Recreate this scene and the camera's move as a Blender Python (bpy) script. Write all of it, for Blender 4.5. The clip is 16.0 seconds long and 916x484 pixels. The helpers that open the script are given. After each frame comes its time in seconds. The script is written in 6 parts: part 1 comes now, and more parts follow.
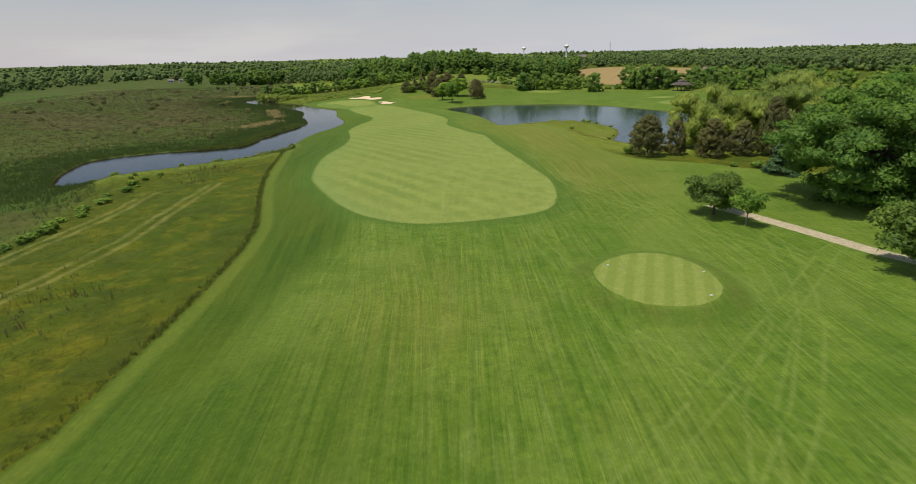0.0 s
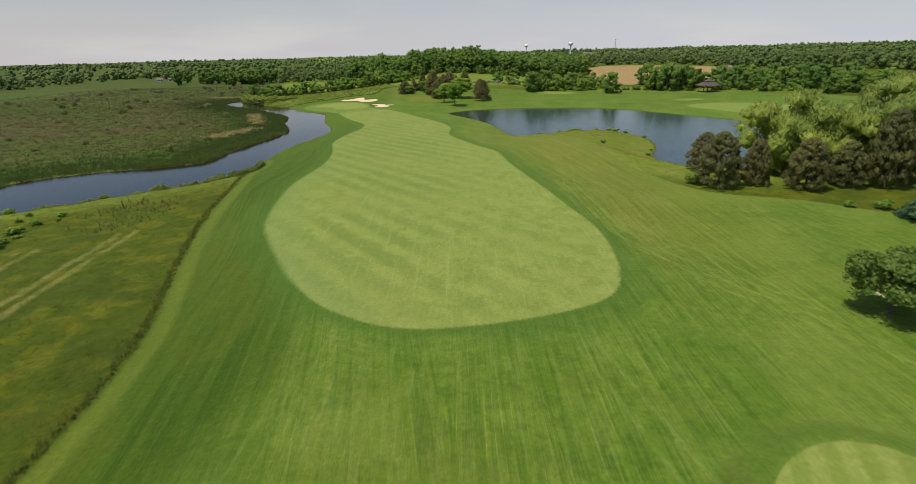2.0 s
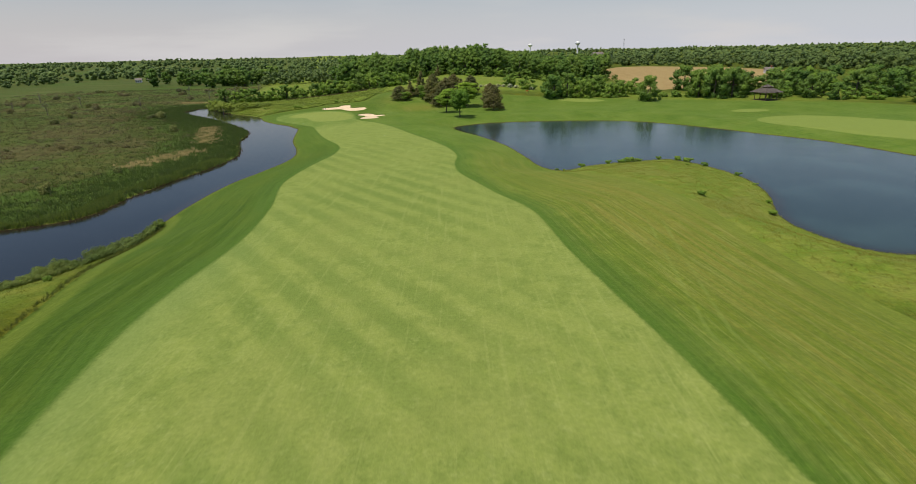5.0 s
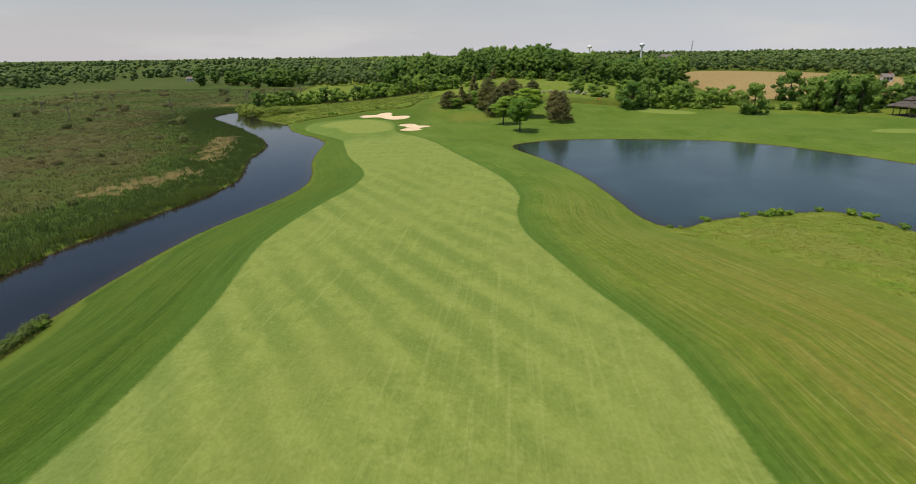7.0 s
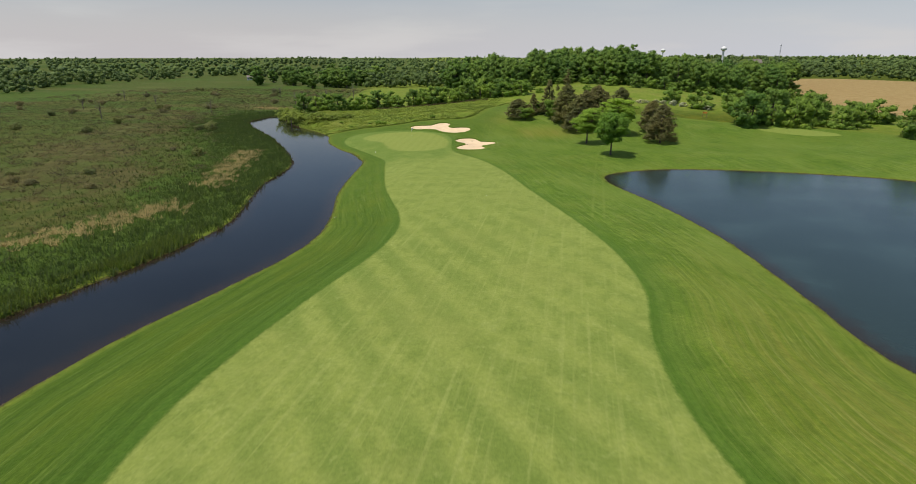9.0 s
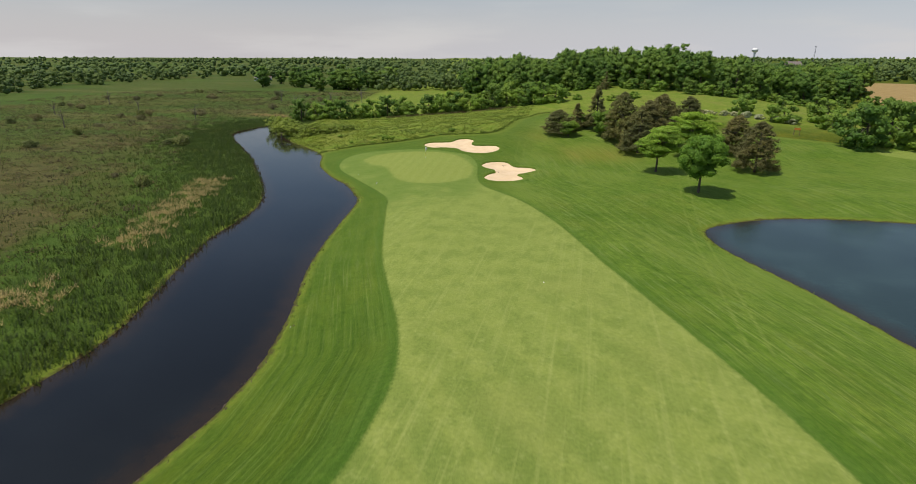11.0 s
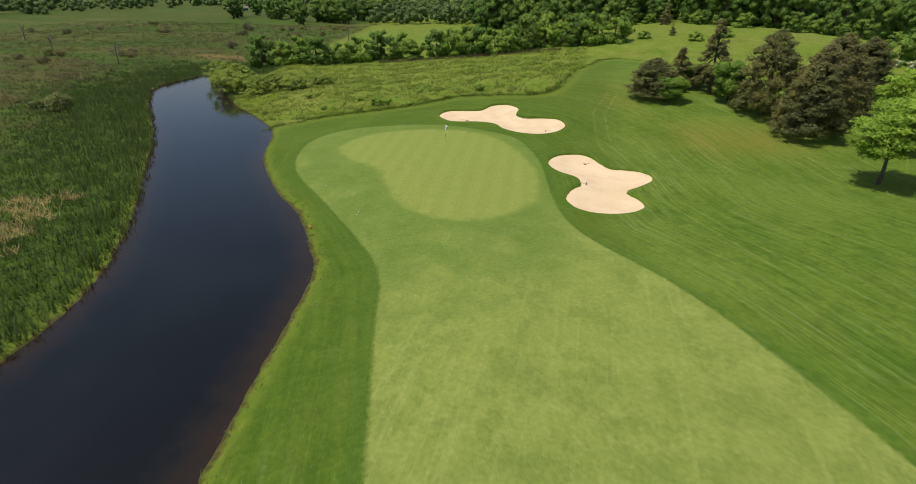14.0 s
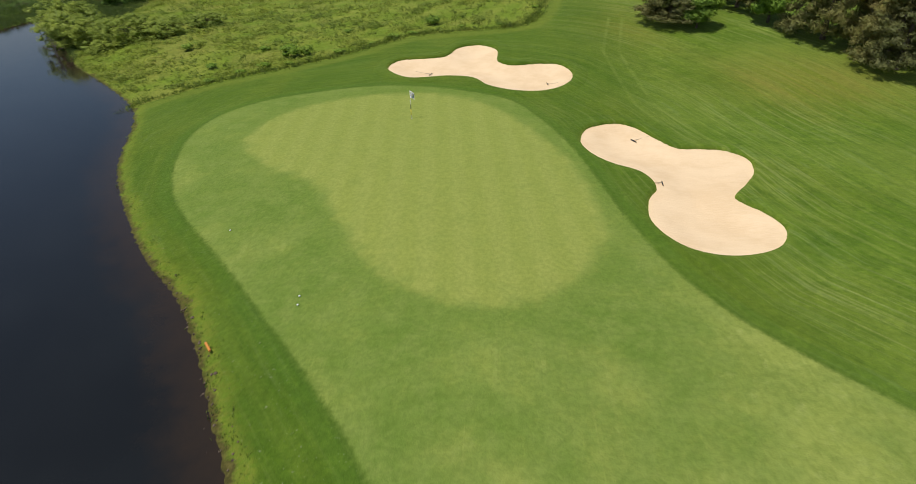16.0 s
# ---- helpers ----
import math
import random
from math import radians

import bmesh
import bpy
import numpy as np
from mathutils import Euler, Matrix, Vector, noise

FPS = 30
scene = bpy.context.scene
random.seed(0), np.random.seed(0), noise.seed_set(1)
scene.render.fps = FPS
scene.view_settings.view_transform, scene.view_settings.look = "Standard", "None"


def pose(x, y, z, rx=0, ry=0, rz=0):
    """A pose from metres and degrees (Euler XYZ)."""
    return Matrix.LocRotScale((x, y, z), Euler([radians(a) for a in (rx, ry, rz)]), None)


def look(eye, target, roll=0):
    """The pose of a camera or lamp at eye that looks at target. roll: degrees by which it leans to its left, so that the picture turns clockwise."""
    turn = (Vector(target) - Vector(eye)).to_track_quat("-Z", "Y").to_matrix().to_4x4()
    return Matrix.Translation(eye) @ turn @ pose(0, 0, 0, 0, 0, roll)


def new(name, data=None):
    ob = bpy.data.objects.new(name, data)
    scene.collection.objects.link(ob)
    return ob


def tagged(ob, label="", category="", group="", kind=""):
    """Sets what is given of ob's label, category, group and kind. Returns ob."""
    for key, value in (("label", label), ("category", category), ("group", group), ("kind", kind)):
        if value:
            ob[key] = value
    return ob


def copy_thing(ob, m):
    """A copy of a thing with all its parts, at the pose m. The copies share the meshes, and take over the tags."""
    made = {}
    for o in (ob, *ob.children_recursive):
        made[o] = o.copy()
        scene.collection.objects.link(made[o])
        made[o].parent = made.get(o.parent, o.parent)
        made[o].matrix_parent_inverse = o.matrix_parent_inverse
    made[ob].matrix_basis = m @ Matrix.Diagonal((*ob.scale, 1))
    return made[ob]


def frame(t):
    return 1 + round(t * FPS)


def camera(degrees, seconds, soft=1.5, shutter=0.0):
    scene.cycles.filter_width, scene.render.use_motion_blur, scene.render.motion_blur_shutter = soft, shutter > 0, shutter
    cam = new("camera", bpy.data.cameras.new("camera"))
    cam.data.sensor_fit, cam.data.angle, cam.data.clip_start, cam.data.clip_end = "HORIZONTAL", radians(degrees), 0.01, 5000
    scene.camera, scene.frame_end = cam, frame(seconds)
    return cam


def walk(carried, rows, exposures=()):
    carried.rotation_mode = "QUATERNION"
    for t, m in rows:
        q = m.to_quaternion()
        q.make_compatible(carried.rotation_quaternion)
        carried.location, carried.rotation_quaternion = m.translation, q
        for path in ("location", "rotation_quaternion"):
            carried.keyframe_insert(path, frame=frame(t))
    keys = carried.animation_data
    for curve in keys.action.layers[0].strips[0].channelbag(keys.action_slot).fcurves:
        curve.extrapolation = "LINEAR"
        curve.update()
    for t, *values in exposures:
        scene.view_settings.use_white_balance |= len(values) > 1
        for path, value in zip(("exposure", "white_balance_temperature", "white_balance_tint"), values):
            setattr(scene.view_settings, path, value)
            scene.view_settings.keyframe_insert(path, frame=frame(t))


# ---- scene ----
cam = camera(80.9, 16.0, soft=0.65, shutter=0.3)
PATH = [
    (0, (0.54, 0.27, 22.20), (0.484, 19.152, 15.608), -1.44),
    (0.5, (0.29, 6.72, 22.12), (0.183, 25.597, 15.522), -1.54),
    (1, (0.06, 13.43, 22.08), (-0.067, 32.307, 15.467), -1.54),
    (1.5, (-0.24, 20.30, 22.01), (-0.371, 39.165, 15.371), -1.52),
    (2, (-0.37, 27.01, 22.16), (-0.460, 45.868, 15.493), -1.47),
    (2.5, (-0.51, 34.30, 22.06), (-0.567, 53.159, 15.395), -1.48),
    (3, (-0.75, 41.70, 22.06), (-0.768, 60.553, 15.381), -1.48),
    (3.5, (-1.11, 49.07, 22.09), (-1.053, 67.917, 15.405), -1.42),
    (4, (-1.25, 56.53, 22.01), (-1.150, 75.381, 15.320), -1.38),
    (6.5, (-2.96, 97.08, 21.73), (-4.264, 115.908, 15.096), -0.97),
    (7, (-3.60, 105.43, 21.54), (-5.498, 124.207, 14.932), -0.81),
    (7.5, (-4.70, 113.72, 21.27), (-7.207, 132.447, 14.704), -0.59),
    (8, (-6.03, 121.64, 21.22), (-9.159, 140.271, 14.671), -0.42),
    (8.5, (-7.51, 129.32, 21.28), (-11.190, 147.852, 14.733), -0.18),
    (9, (-9.34, 137.29, 21.18), (-13.268, 155.778, 14.641), -0.07),
    (11.5, (-20.80, 176.03, 20.88), (-25.290, 194.400, 14.370), 0.24),
    (12, (-23.37, 183.55, 20.47), (-27.857, 201.925, 13.979), 0.33),
    (12.5, (-26.15, 191.15, 19.98), (-30.600, 209.478, 13.338), 0.24),
    (13, (-29.10, 198.77, 19.35), (-33.460, 216.880, 12.078), 0.34),
    (13.5, (-31.82, 205.83, 18.91), (-36.100, 223.693, 10.994), 0.28),
    (14, (-34.67, 212.67, 18.33), (-38.791, 230.270, 9.777), 0.61),
    (14.5, (-37.42, 219.63, 17.76), (-41.377, 236.974, 8.632), 0.65),
    (15, (-39.94, 225.46, 17.30), (-43.874, 242.499, 7.592), 0.64),
    (15.5, (-42.05, 230.14, 16.84), (-45.170, 247.003, 6.546), 0.00),
    (16, (-44.02, 233.93, 16.19), (-45.386, 250.650, 5.304), -1.09),
]
walk(cam, [(t, look(eye, target, roll)) for t, eye, target, roll in PATH], exposures=[(0.0, 0.0), (16.0, 0.0)])

# ---- sky and sun ----
SUN_TO = Vector((-0.30, -0.16, 0.94)).normalized()
world = bpy.data.worlds.new("sky")
scene.world = world
world.use_nodes = True
wn = world.node_tree.nodes
sky = wn.new("ShaderNodeTexSky")
sky.sky_type, sky.sun_disc = "NISHITA", False
sky.sun_elevation, sky.sun_rotation = math.asin(SUN_TO.z), math.atan2(SUN_TO.x, SUN_TO.y)
sky.air_density, sky.dust_density, sky.ozone_density, sky.altitude = 1.0, 1.6, 1.6, 250.0
wl = world.node_tree.links
# summer haze whitens the sky towards the horizon, with faint high cloud in it
ways = wn.new("ShaderNodeTexCoord").outputs["Generated"]
split = wn.new("ShaderNodeSeparateXYZ")
wl.new(ways, split.inputs[0])
haze = wn.new("ShaderNodeMapRange")
haze.interpolation_type = "SMOOTHERSTEP"
for k, v in enumerate((-0.05, 0.24, 0.93, 0.0)):
    haze.inputs[k + 1].default_value = v
wl.new(split.outputs[2], haze.inputs[0])
flat = wn.new("ShaderNodeMapping")
flat.inputs["Scale"].default_value = (1.0, 1.0, 7.0)
wl.new(ways, flat.inputs["Vector"])
cloud = wn.new("ShaderNodeTexNoise")
cloud.inputs["Scale"].default_value, cloud.inputs["Detail"].default_value = 2.6, 5.0
wl.new(flat.outputs[0], cloud.inputs["Vector"])
puffs = wn.new("ShaderNodeMapRange")
puffs.interpolation_type = "SMOOTHSTEP"
for k, v in enumerate((0.46, 0.70, 0.0, 0.85)):
    puffs.inputs[k + 1].default_value = v
wl.new(cloud.outputs["Fac"], puffs.inputs[0])
tint = wn.new("ShaderNodeMix")
tint.data_type = "RGBA"
wl.new(puffs.outputs[0], tint.inputs[0])
side = wn.new("ShaderNodeMapRange")
for k, v in enumerate((-0.55, 0.45)):
    side.inputs[k + 1].default_value = v
wl.new(split.outputs[0], side.inputs[0])
veil_tone = wn.new("ShaderNodeMix")
veil_tone.data_type = "RGBA"
veil_tone.inputs[6].default_value, veil_tone.inputs[7].default_value = (6.55, 6.25, 6.45, 1), (6.75, 6.95, 7.55, 1)
wl.new(side.outputs[0], veil_tone.inputs[0])
wl.new(veil_tone.outputs[2], tint.inputs[6])
tint.inputs[7].default_value = (7.7, 7.45, 7.5, 1)
veil = wn.new("ShaderNodeMix")
veil.data_type = "RGBA"
wl.new(haze.outputs[0], veil.inputs[0]), wl.new(sky.outputs[0], veil.inputs[6]), wl.new(tint.outputs[2], veil.inputs[7])
wl.new(veil.outputs[2], wn["Background"].inputs[0])
wn["Background"].inputs[1].default_value = 0.09
sun_data = bpy.data.lights.new("sun", "SUN")
sun_data.energy, sun_data.angle, sun_data.color = 3.6, radians(0.6), (1.0, 0.95, 0.87)
sun = new("sun", sun_data)
sun.matrix_world = look((0, 0, 60), Vector((0, 0, 60)) - SUN_TO)

# ---- outlines of the plan, in metres; the water level is z = 0 ----
CREEK = [(-117, 324), (-102, 304), (-93, 294), (-86, 288), (-77, 279), (-71, 267), (-63.5, 257.2), (-59.4, 253.3), (-56.2, 249.2), (-54.4, 246.4), (-52, 242), (-49, 228), (-46, 216), (-42, 205),
         (-39.7, 196), (-39.7, 188), (-41.5, 178), (-43.8, 166), (-44, 150), (-43.5, 138), (-48, 124), (-58, 114), (-67, 106), (-76, 101), (-80, 106),
         (-85, 117), (-87, 130), (-77, 138.5), (-66, 142), (-57.5, 148), (-57, 159), (-56, 170), (-54, 182), (-53.5, 197), (-58, 210), (-62, 221), (-65, 236),
         (-72, 248), (-81, 260), (-92, 274), (-110, 294), (-118, 307)]
POND = [(-1.6, 241.6), (6, 247), (16, 249.5), (32, 249.5), (48, 247), (59, 240), (68, 229), (77, 214), (85, 201), (89, 188), (92, 172), (90, 152), (80, 136), (62, 129),
        (46, 127), (41.5, 134), (41.5, 142), (46, 153), (48, 164), (46, 175), (42, 182), (36, 181.5), (30, 180), (23, 177), (18, 173.5), (14.5, 178), (12.5, 190),
        (9.5, 205), (4, 220), (-1.6, 231.5), (-3.1, 237.5)]
FAIRWAY = [(-3.4, 62), (-10.8, 65.3), (-15.5, 71.3), (-18.6, 77), (-21.8, 83.5), (-24.4, 91), (-26.6, 108), (-26, 128), (-27.5, 143), (-31, 160), (-30.2, 176),
           (-28.9, 190), (-30.5, 201), (-38.4, 218), (-44.9, 236), (-48.1, 244.2), (-56.6, 254.2), (-64.6, 263.0), (-68, 272.5), (-65.3, 278), (-54.5, 281.7), (-44.2, 279.5),
           (-40.5, 274.1), (-38.3, 266.7), (-36.4, 257.6), (-33.8, 251.4), (-27.2, 243.9), (-21.4, 233.8), (-15.7, 220.4), (-9.6, 206.4), (-4.5, 194), (-2.3, 183), (-2.7, 174),
           (-1.4, 163.5), (3, 150.5), (7.4, 138), (9.4, 120), (13.2, 96), (15.1, 84), (13.6, 70.3), (8.7, 64.8)]
GREEN = [(-62.8, 270.4), (-61.8, 275), (-58.2, 278.3), (-53, 279.7), (-48.3, 279.6), (-44, 276.5), (-40.2, 269.5), (-38.3, 262), (-38.8, 256.5), (-41.5, 252.8), (-45.1, 251.9),
         (-49.5, 254.4), (-52.7, 259), (-55.5, 263.3), (-60, 266.6)]
TEE = [(12.3, 44.2), (13.7, 46.3), (15.5, 47.7), (17.7, 48.4), (19.8, 47.8), (21.4, 45.9), (22.1, 43.3), (22.0, 40.9), (21.5, 39.4), (20.1, 37.8), (18.6, 37.1), (16.7, 37.0), (14.5, 37.7), (13.1, 39.3), (12.3, 41.6)]
MOWN = [(-21.8, -60), (-21.9, 24), (-21.8, 42), (-23.2, 60), (-28, 76), (-32.6, 93), (-36.8, 116), (-39.5, 130), (-43, 145), (-52, 158), (-56, 215), (-75, 262), (-78.5, 277),
        (-73.6, 283.4), (-66.5, 286.6), (-59.7, 291.2), (-54.2, 296.2), (-46.5, 297.4), (-41, 298.5), (-38.4, 305), (-35.5, 320), (-29, 330), (-8, 312), (20, 303), (60, 296), (95, 285),
        (150, 262), (190, 200), (110, 160), (60, 225), (14, 232), (16, 171), (20, 160), (25, 150), (27.2, 138), (27.6, 122), (29.6, 108), (34, 98.5), (44, 94),
        (52, 87), (75, 78), (110, 60), (150, -60)]
FIELD = [(88, 353), (118, 342), (168, 345), (192, 372), (206, 450), (190, 520), (140, 568), (108, 500)]
FAR_FAIRWAYS = [[(84, 228), (92, 238), (106, 238), (122, 220), (124, 198), (112, 182), (104, 182), (97, 196), (90, 212)], [(38, 292), (44, 295.5), (53, 292), (55, 287), (47, 286)],
                [(88, 254), (94, 258), (101, 257), (100, 253), (93, 251)]]
CART_PATH = [(33.2, 67.5), (34, 65.4), (35.8, 61.6), (37.6, 57.5), (39.4, 53.2), (41, 49.2), (44, 45), (52, 38), (70, 28)]
BUNKERS = [[(-54.8, 286.2), (-54, 288.8), (-50.8, 289.3), (-49.3, 290), (-48.3, 292.2), (-46.2, 292.9), (-44.3, 291.3), (-44.2, 288.4), (-42.8, 287.2), (-40.3, 287.5),
            (-38.2, 287.2), (-37.2, 285), (-38, 282.5), (-40.1, 280.9), (-42.7, 280.9), (-44.9, 282), (-46.4, 283.8), (-48.9, 284.2), (-52.4, 283.7)],
           [(-38.1, 270.5), (-37.3, 273.1), (-35.1, 274.3), (-33.6, 273.4), (-32.6, 271.3), (-31.6, 269.7), (-30, 269.6), (-28.4, 269.3), (-27.5, 268), (-27.8, 266), (-29.1, 264),
            (-30.2, 262.4), (-29.2, 260.8), (-28.8, 259), (-29.8, 257.3), (-31.4, 256.4), (-33.2, 256.3), (-34.7, 257.2), (-35.6, 259.4), (-35.2, 262), (-34.4, 263.6),
            (-34.9, 265.5), (-36.6, 266.8), (-37.7, 268.4)]]


def spline(pts, n=5):
    """A smooth closed outline through the given corners."""
    p = np.array(pts, float)
    a, c, d = np.roll(p, 1, 0), np.roll(p, -1, 0), np.roll(p, -2, 0)
    t = (np.arange(n) / n)[None, :, None]
    a, b, c, d = a[:, None], p[:, None], c[:, None], d[:, None]
    return (0.5 * (2 * b + (c - a) * t + (2 * a - 5 * b + 4 * c - d) * t**2 + (3 * b - a - 3 * c + d) * t**3)).reshape(-1, 2)


def distance(x, y, poly, closed=True):
    """Distance to an outline, negative inside; for an open line, negative to its left."""
    x, y = np.asarray(x, float), np.asarray(y, float)
    best, side = np.full(x.shape, 1e12), np.zeros(x.shape)
    inside, past = np.zeros(x.shape, bool), np.zeros(x.shape, bool)
    ends = np.roll(poly, -1, 0) if closed else poly[1:]
    for (ax, ay), (bx, by) in zip(poly, ends):
        ex, ey = bx - ax, by - ay
        t = np.clip(((x - ax) * ex + (y - ay) * ey) / (ex * ex + ey * ey + 1e-12), 0, 1)
        far = (x - ax - t * ex) ** 2 + (y - ay - t * ey) ** 2
        if closed:
            inside ^= ((ay > y) != (by > y)) & (x < ex * (y - ay) / (ey if ey else 1e-12) + ax)
        else:
            side = np.where(far < best, ey * (x - ax) - ex * (y - ay), side)
            past = np.where(far < best, ((t == 0) & (ax == poly[0][0]) & (ay == poly[0][1])) | ((t == 1) & (bx == poly[-1][0]) & (by == poly[-1][1])), past)
        best = np.minimum(best, far)
    return np.where(past, 40.0, np.where(inside if closed else side < 0, -1, 1) * np.sqrt(best))


def step(a, b, v):
    t = np.clip((v - a) / (b - a), 0, 1)
    return t * t * (3 - 2 * t)


def waves(x, y, size, seed):
    """Smooth uneven ground between -1 and 1, about size metres from hump to hump."""
    r = np.random.RandomState(seed)
    out = 0
    for k in range(9):
        a, s = r.uniform(0, 2 * np.pi), 2 * np.pi / size * r.uniform(0.6, 1.7)
        out = out + np.sin((x * np.cos(a) + y * np.sin(a)) * s + r.uniform(0, 6.3) + 1.3 * np.sin((x * np.sin(a) - y * np.cos(a)) * s * 0.6 + k))
    return out / 4.5


CREEK_LINE, POND_LINE, FAIR_LINE, MOWN_LINE = spline(CREEK), spline(POND), spline(FAIRWAY), spline(MOWN, 3)
GREEN_LINE, TEE_LINE, FIELD_LINE = spline(GREEN), spline(TEE), spline(FIELD)
FAR_LINES, BUNKER_LINES = [spline(p) for p in FAR_FAIRWAYS], [spline(p) for p in BUNKERS]


def marsh_edge(y):
    return np.where(y < 300, np.interp(y, [-50, 60, 85, 100, 105, 130, 150, 200, 250, 300], [-47, -50, -55, -66, -70, -62, -51, -47, -60, -95]), -95 - 0.25 * (y - 300))


def marsh_part(x, y):
    edge = marsh_edge(y)
    return step(edge + 3, edge - 12, x)


def upland(x, y):
    h = 3.1 - 1.5 * step(100, 190, y) - 0.3 * step(190, 260, y)
    hill = step(-95, -20, x - 0.15 * (y - 300)) * (1 - step(10, 75, x))
    h = h + hill * (4.6 * step(272, 318, y) + 3.0 * step(318, 372, y)) + 1.2 * step(20, 60, x) * step(240, 300, y)
    h = h + 4.0 * step(300, 420, y) * step(60, 160, x) * (1 - hill)
    return h + 1.3 * np.exp(-(((x - 26) / 13) ** 2) - ((y - 140) / 30) ** 2)


def terrain(x, y):
    x, y = np.asarray(x, float), np.asarray(y, float)
    dc, dp = distance(x, y, CREEK_LINE), distance(x, y, POND_LINE)
    low = marsh_part(x, y)
    rough = step(0, 4, distance(x, y, MOWN_LINE))
    h = (upland(x, y) + 0.75 * step(2.6, 0.3, distance(x, y, TEE_LINE))) * (1 - low) + (0.35 + 0.16 * waves(x, y, 9, 5)) * low
    h = h + 0.10 * waves(x, y, 34, 2) * (1 - low) + rough * (1 - low) * (0.10 * waves(x, y, 5, 7) + 0.06 * waves(x, y, 2.2, 8))
    far = np.hypot(x, y - 200)
    h = h + step(450, 1500, far) * (3 + 4 * waves(x, y, 700, 4)) + step(700, 2600, far) * 4
    d = np.minimum(dc, dp)
    wide = np.where(dp < dc, 14.0, 13.0)
    return np.where(d > 0, 0.12 * np.minimum(d, 1) + (h - 0.12) * step(-1.5, wide, d), np.maximum(0.3 * d, -1.5))


def ground_z(x, y):
    return float(terrain(np.array([x]), np.array([y]))[0])


# ---- materials ----
class Paint:
    """Short names for the nodes of one material."""

    def __init__(self, name, rough=0.8):
        self.material = bpy.data.materials.new(name)
        self.material.use_nodes = True
        self.tree = self.material.node_tree
        self.shader = self.tree.nodes["Principled BSDF"]
        self.shader.inputs["Roughness"].default_value = rough
        self.shader.inputs["Specular IOR Level"].default_value = 0.25

    def node(self, kind, **values):
        n = self.tree.nodes.new(kind)
        for key, value in values.items():
            self.put(n.inputs[key], value)
        return n

    def put(self, socket, value):
        if isinstance(value, bpy.types.NodeSocket):
            self.tree.links.new(value, socket)
        elif isinstance(value, tuple) and len(value) == 3 and socket.type == "RGBA":
            socket.default_value = (*value, 1)
        else:
            socket.default_value = value

    def place(self):
        return self.tree.nodes.new("ShaderNodeNewGeometry").outputs["Position"]

    def own(self):
        return self.tree.nodes.new("ShaderNodeTexCoord").outputs["Object"]

    def attr(self, name):
        n = self.tree.nodes.new("ShaderNodeAttribute")
        n.attribute_name = name
        return n.outputs["Fac"]

    def sum(self, op, a, b=0.0, c=0.0):
        n = self.tree.nodes.new("ShaderNodeMath")
        n.operation = op
        for k, v in enumerate((a, b, c)):
            self.put(n.inputs[k], v)
        return n.outputs[0]

    def scaled(self, vector, scale, turn=0.0):
        n = self.tree.nodes.new("ShaderNodeMapping")
        self.put(n.inputs["Vector"], vector)
        n.inputs["Scale"].default_value = scale
        n.inputs["Rotation"].default_value = (0, 0, turn)
        return n.outputs[0]

    def noise(self, vector, scale, detail=3.0, rough=0.55):
        n = self.node("ShaderNodeTexNoise", Scale=scale, Detail=detail, Roughness=rough)
        self.put(n.inputs["Vector"], vector)
        return n.outputs["Fac"]

    def ramp(self, value, low, high, to_low=0.0, to_high=1.0):
        n = self.tree.nodes.new("ShaderNodeMapRange")
        n.interpolation_type = "SMOOTHSTEP"
        for k, v in enumerate((value, low, high, to_low, to_high)):
            self.put(n.inputs[k], v)
        return n.outputs[0]

    def mix(self, part, a, b, kind="MIX"):
        n = self.tree.nodes.new("ShaderNodeMix")
        n.data_type, n.blend_type = "RGBA", kind
        self.put(n.inputs[0], part), self.put(n.inputs[6], a), self.put(n.inputs[7], b)
        return n.outputs[2]

    def color(self, value):
        self.put(self.shader.inputs["Base Color"], value)
        return self

    def bump(self, height, depth, strength=0.6):
        n = self.node("ShaderNodeBump", Strength=strength, Distance=depth)
        self.put(n.inputs["Height"], height)
        self.put(self.shader.inputs["Normal"], n.outputs[0])
        return self

    def lobed(self, own):
        """Leaves shade as the round lobe that they belong to: its outward way, with a little of their own tilt."""
        out = self.tree.nodes.new("ShaderNodeAttribute")
        out.attribute_name = "outward"
        turned = self.tree.nodes.new("ShaderNodeVectorTransform")
        turned.vector_type, turned.convert_from, turned.convert_to = "NORMAL", "OBJECT", "WORLD"
        self.put(turned.inputs[0], out.outputs["Vector"])
        ruffle = self.node("ShaderNodeTexNoise", Scale=1.9, Detail=4.0, Roughness=0.7)
        self.put(ruffle.inputs["Vector"], self.place())
        swing = self.tree.nodes.new("ShaderNodeVectorMath")
        swing.operation = "MULTIPLY_ADD"
        self.put(swing.inputs[0], ruffle.outputs["Color"])
        swing.inputs[1].default_value, swing.inputs[2].default_value = (2.6, 2.6, 2.0), (-1.3, -1.3, -1.0)
        both = self.tree.nodes.new("ShaderNodeVectorMath")
        both.operation = "ADD"
        self.put(both.inputs[0], turned.outputs[0]), self.put(both.inputs[1], swing.outputs[0])
        self.lean(both.outputs[0], own)

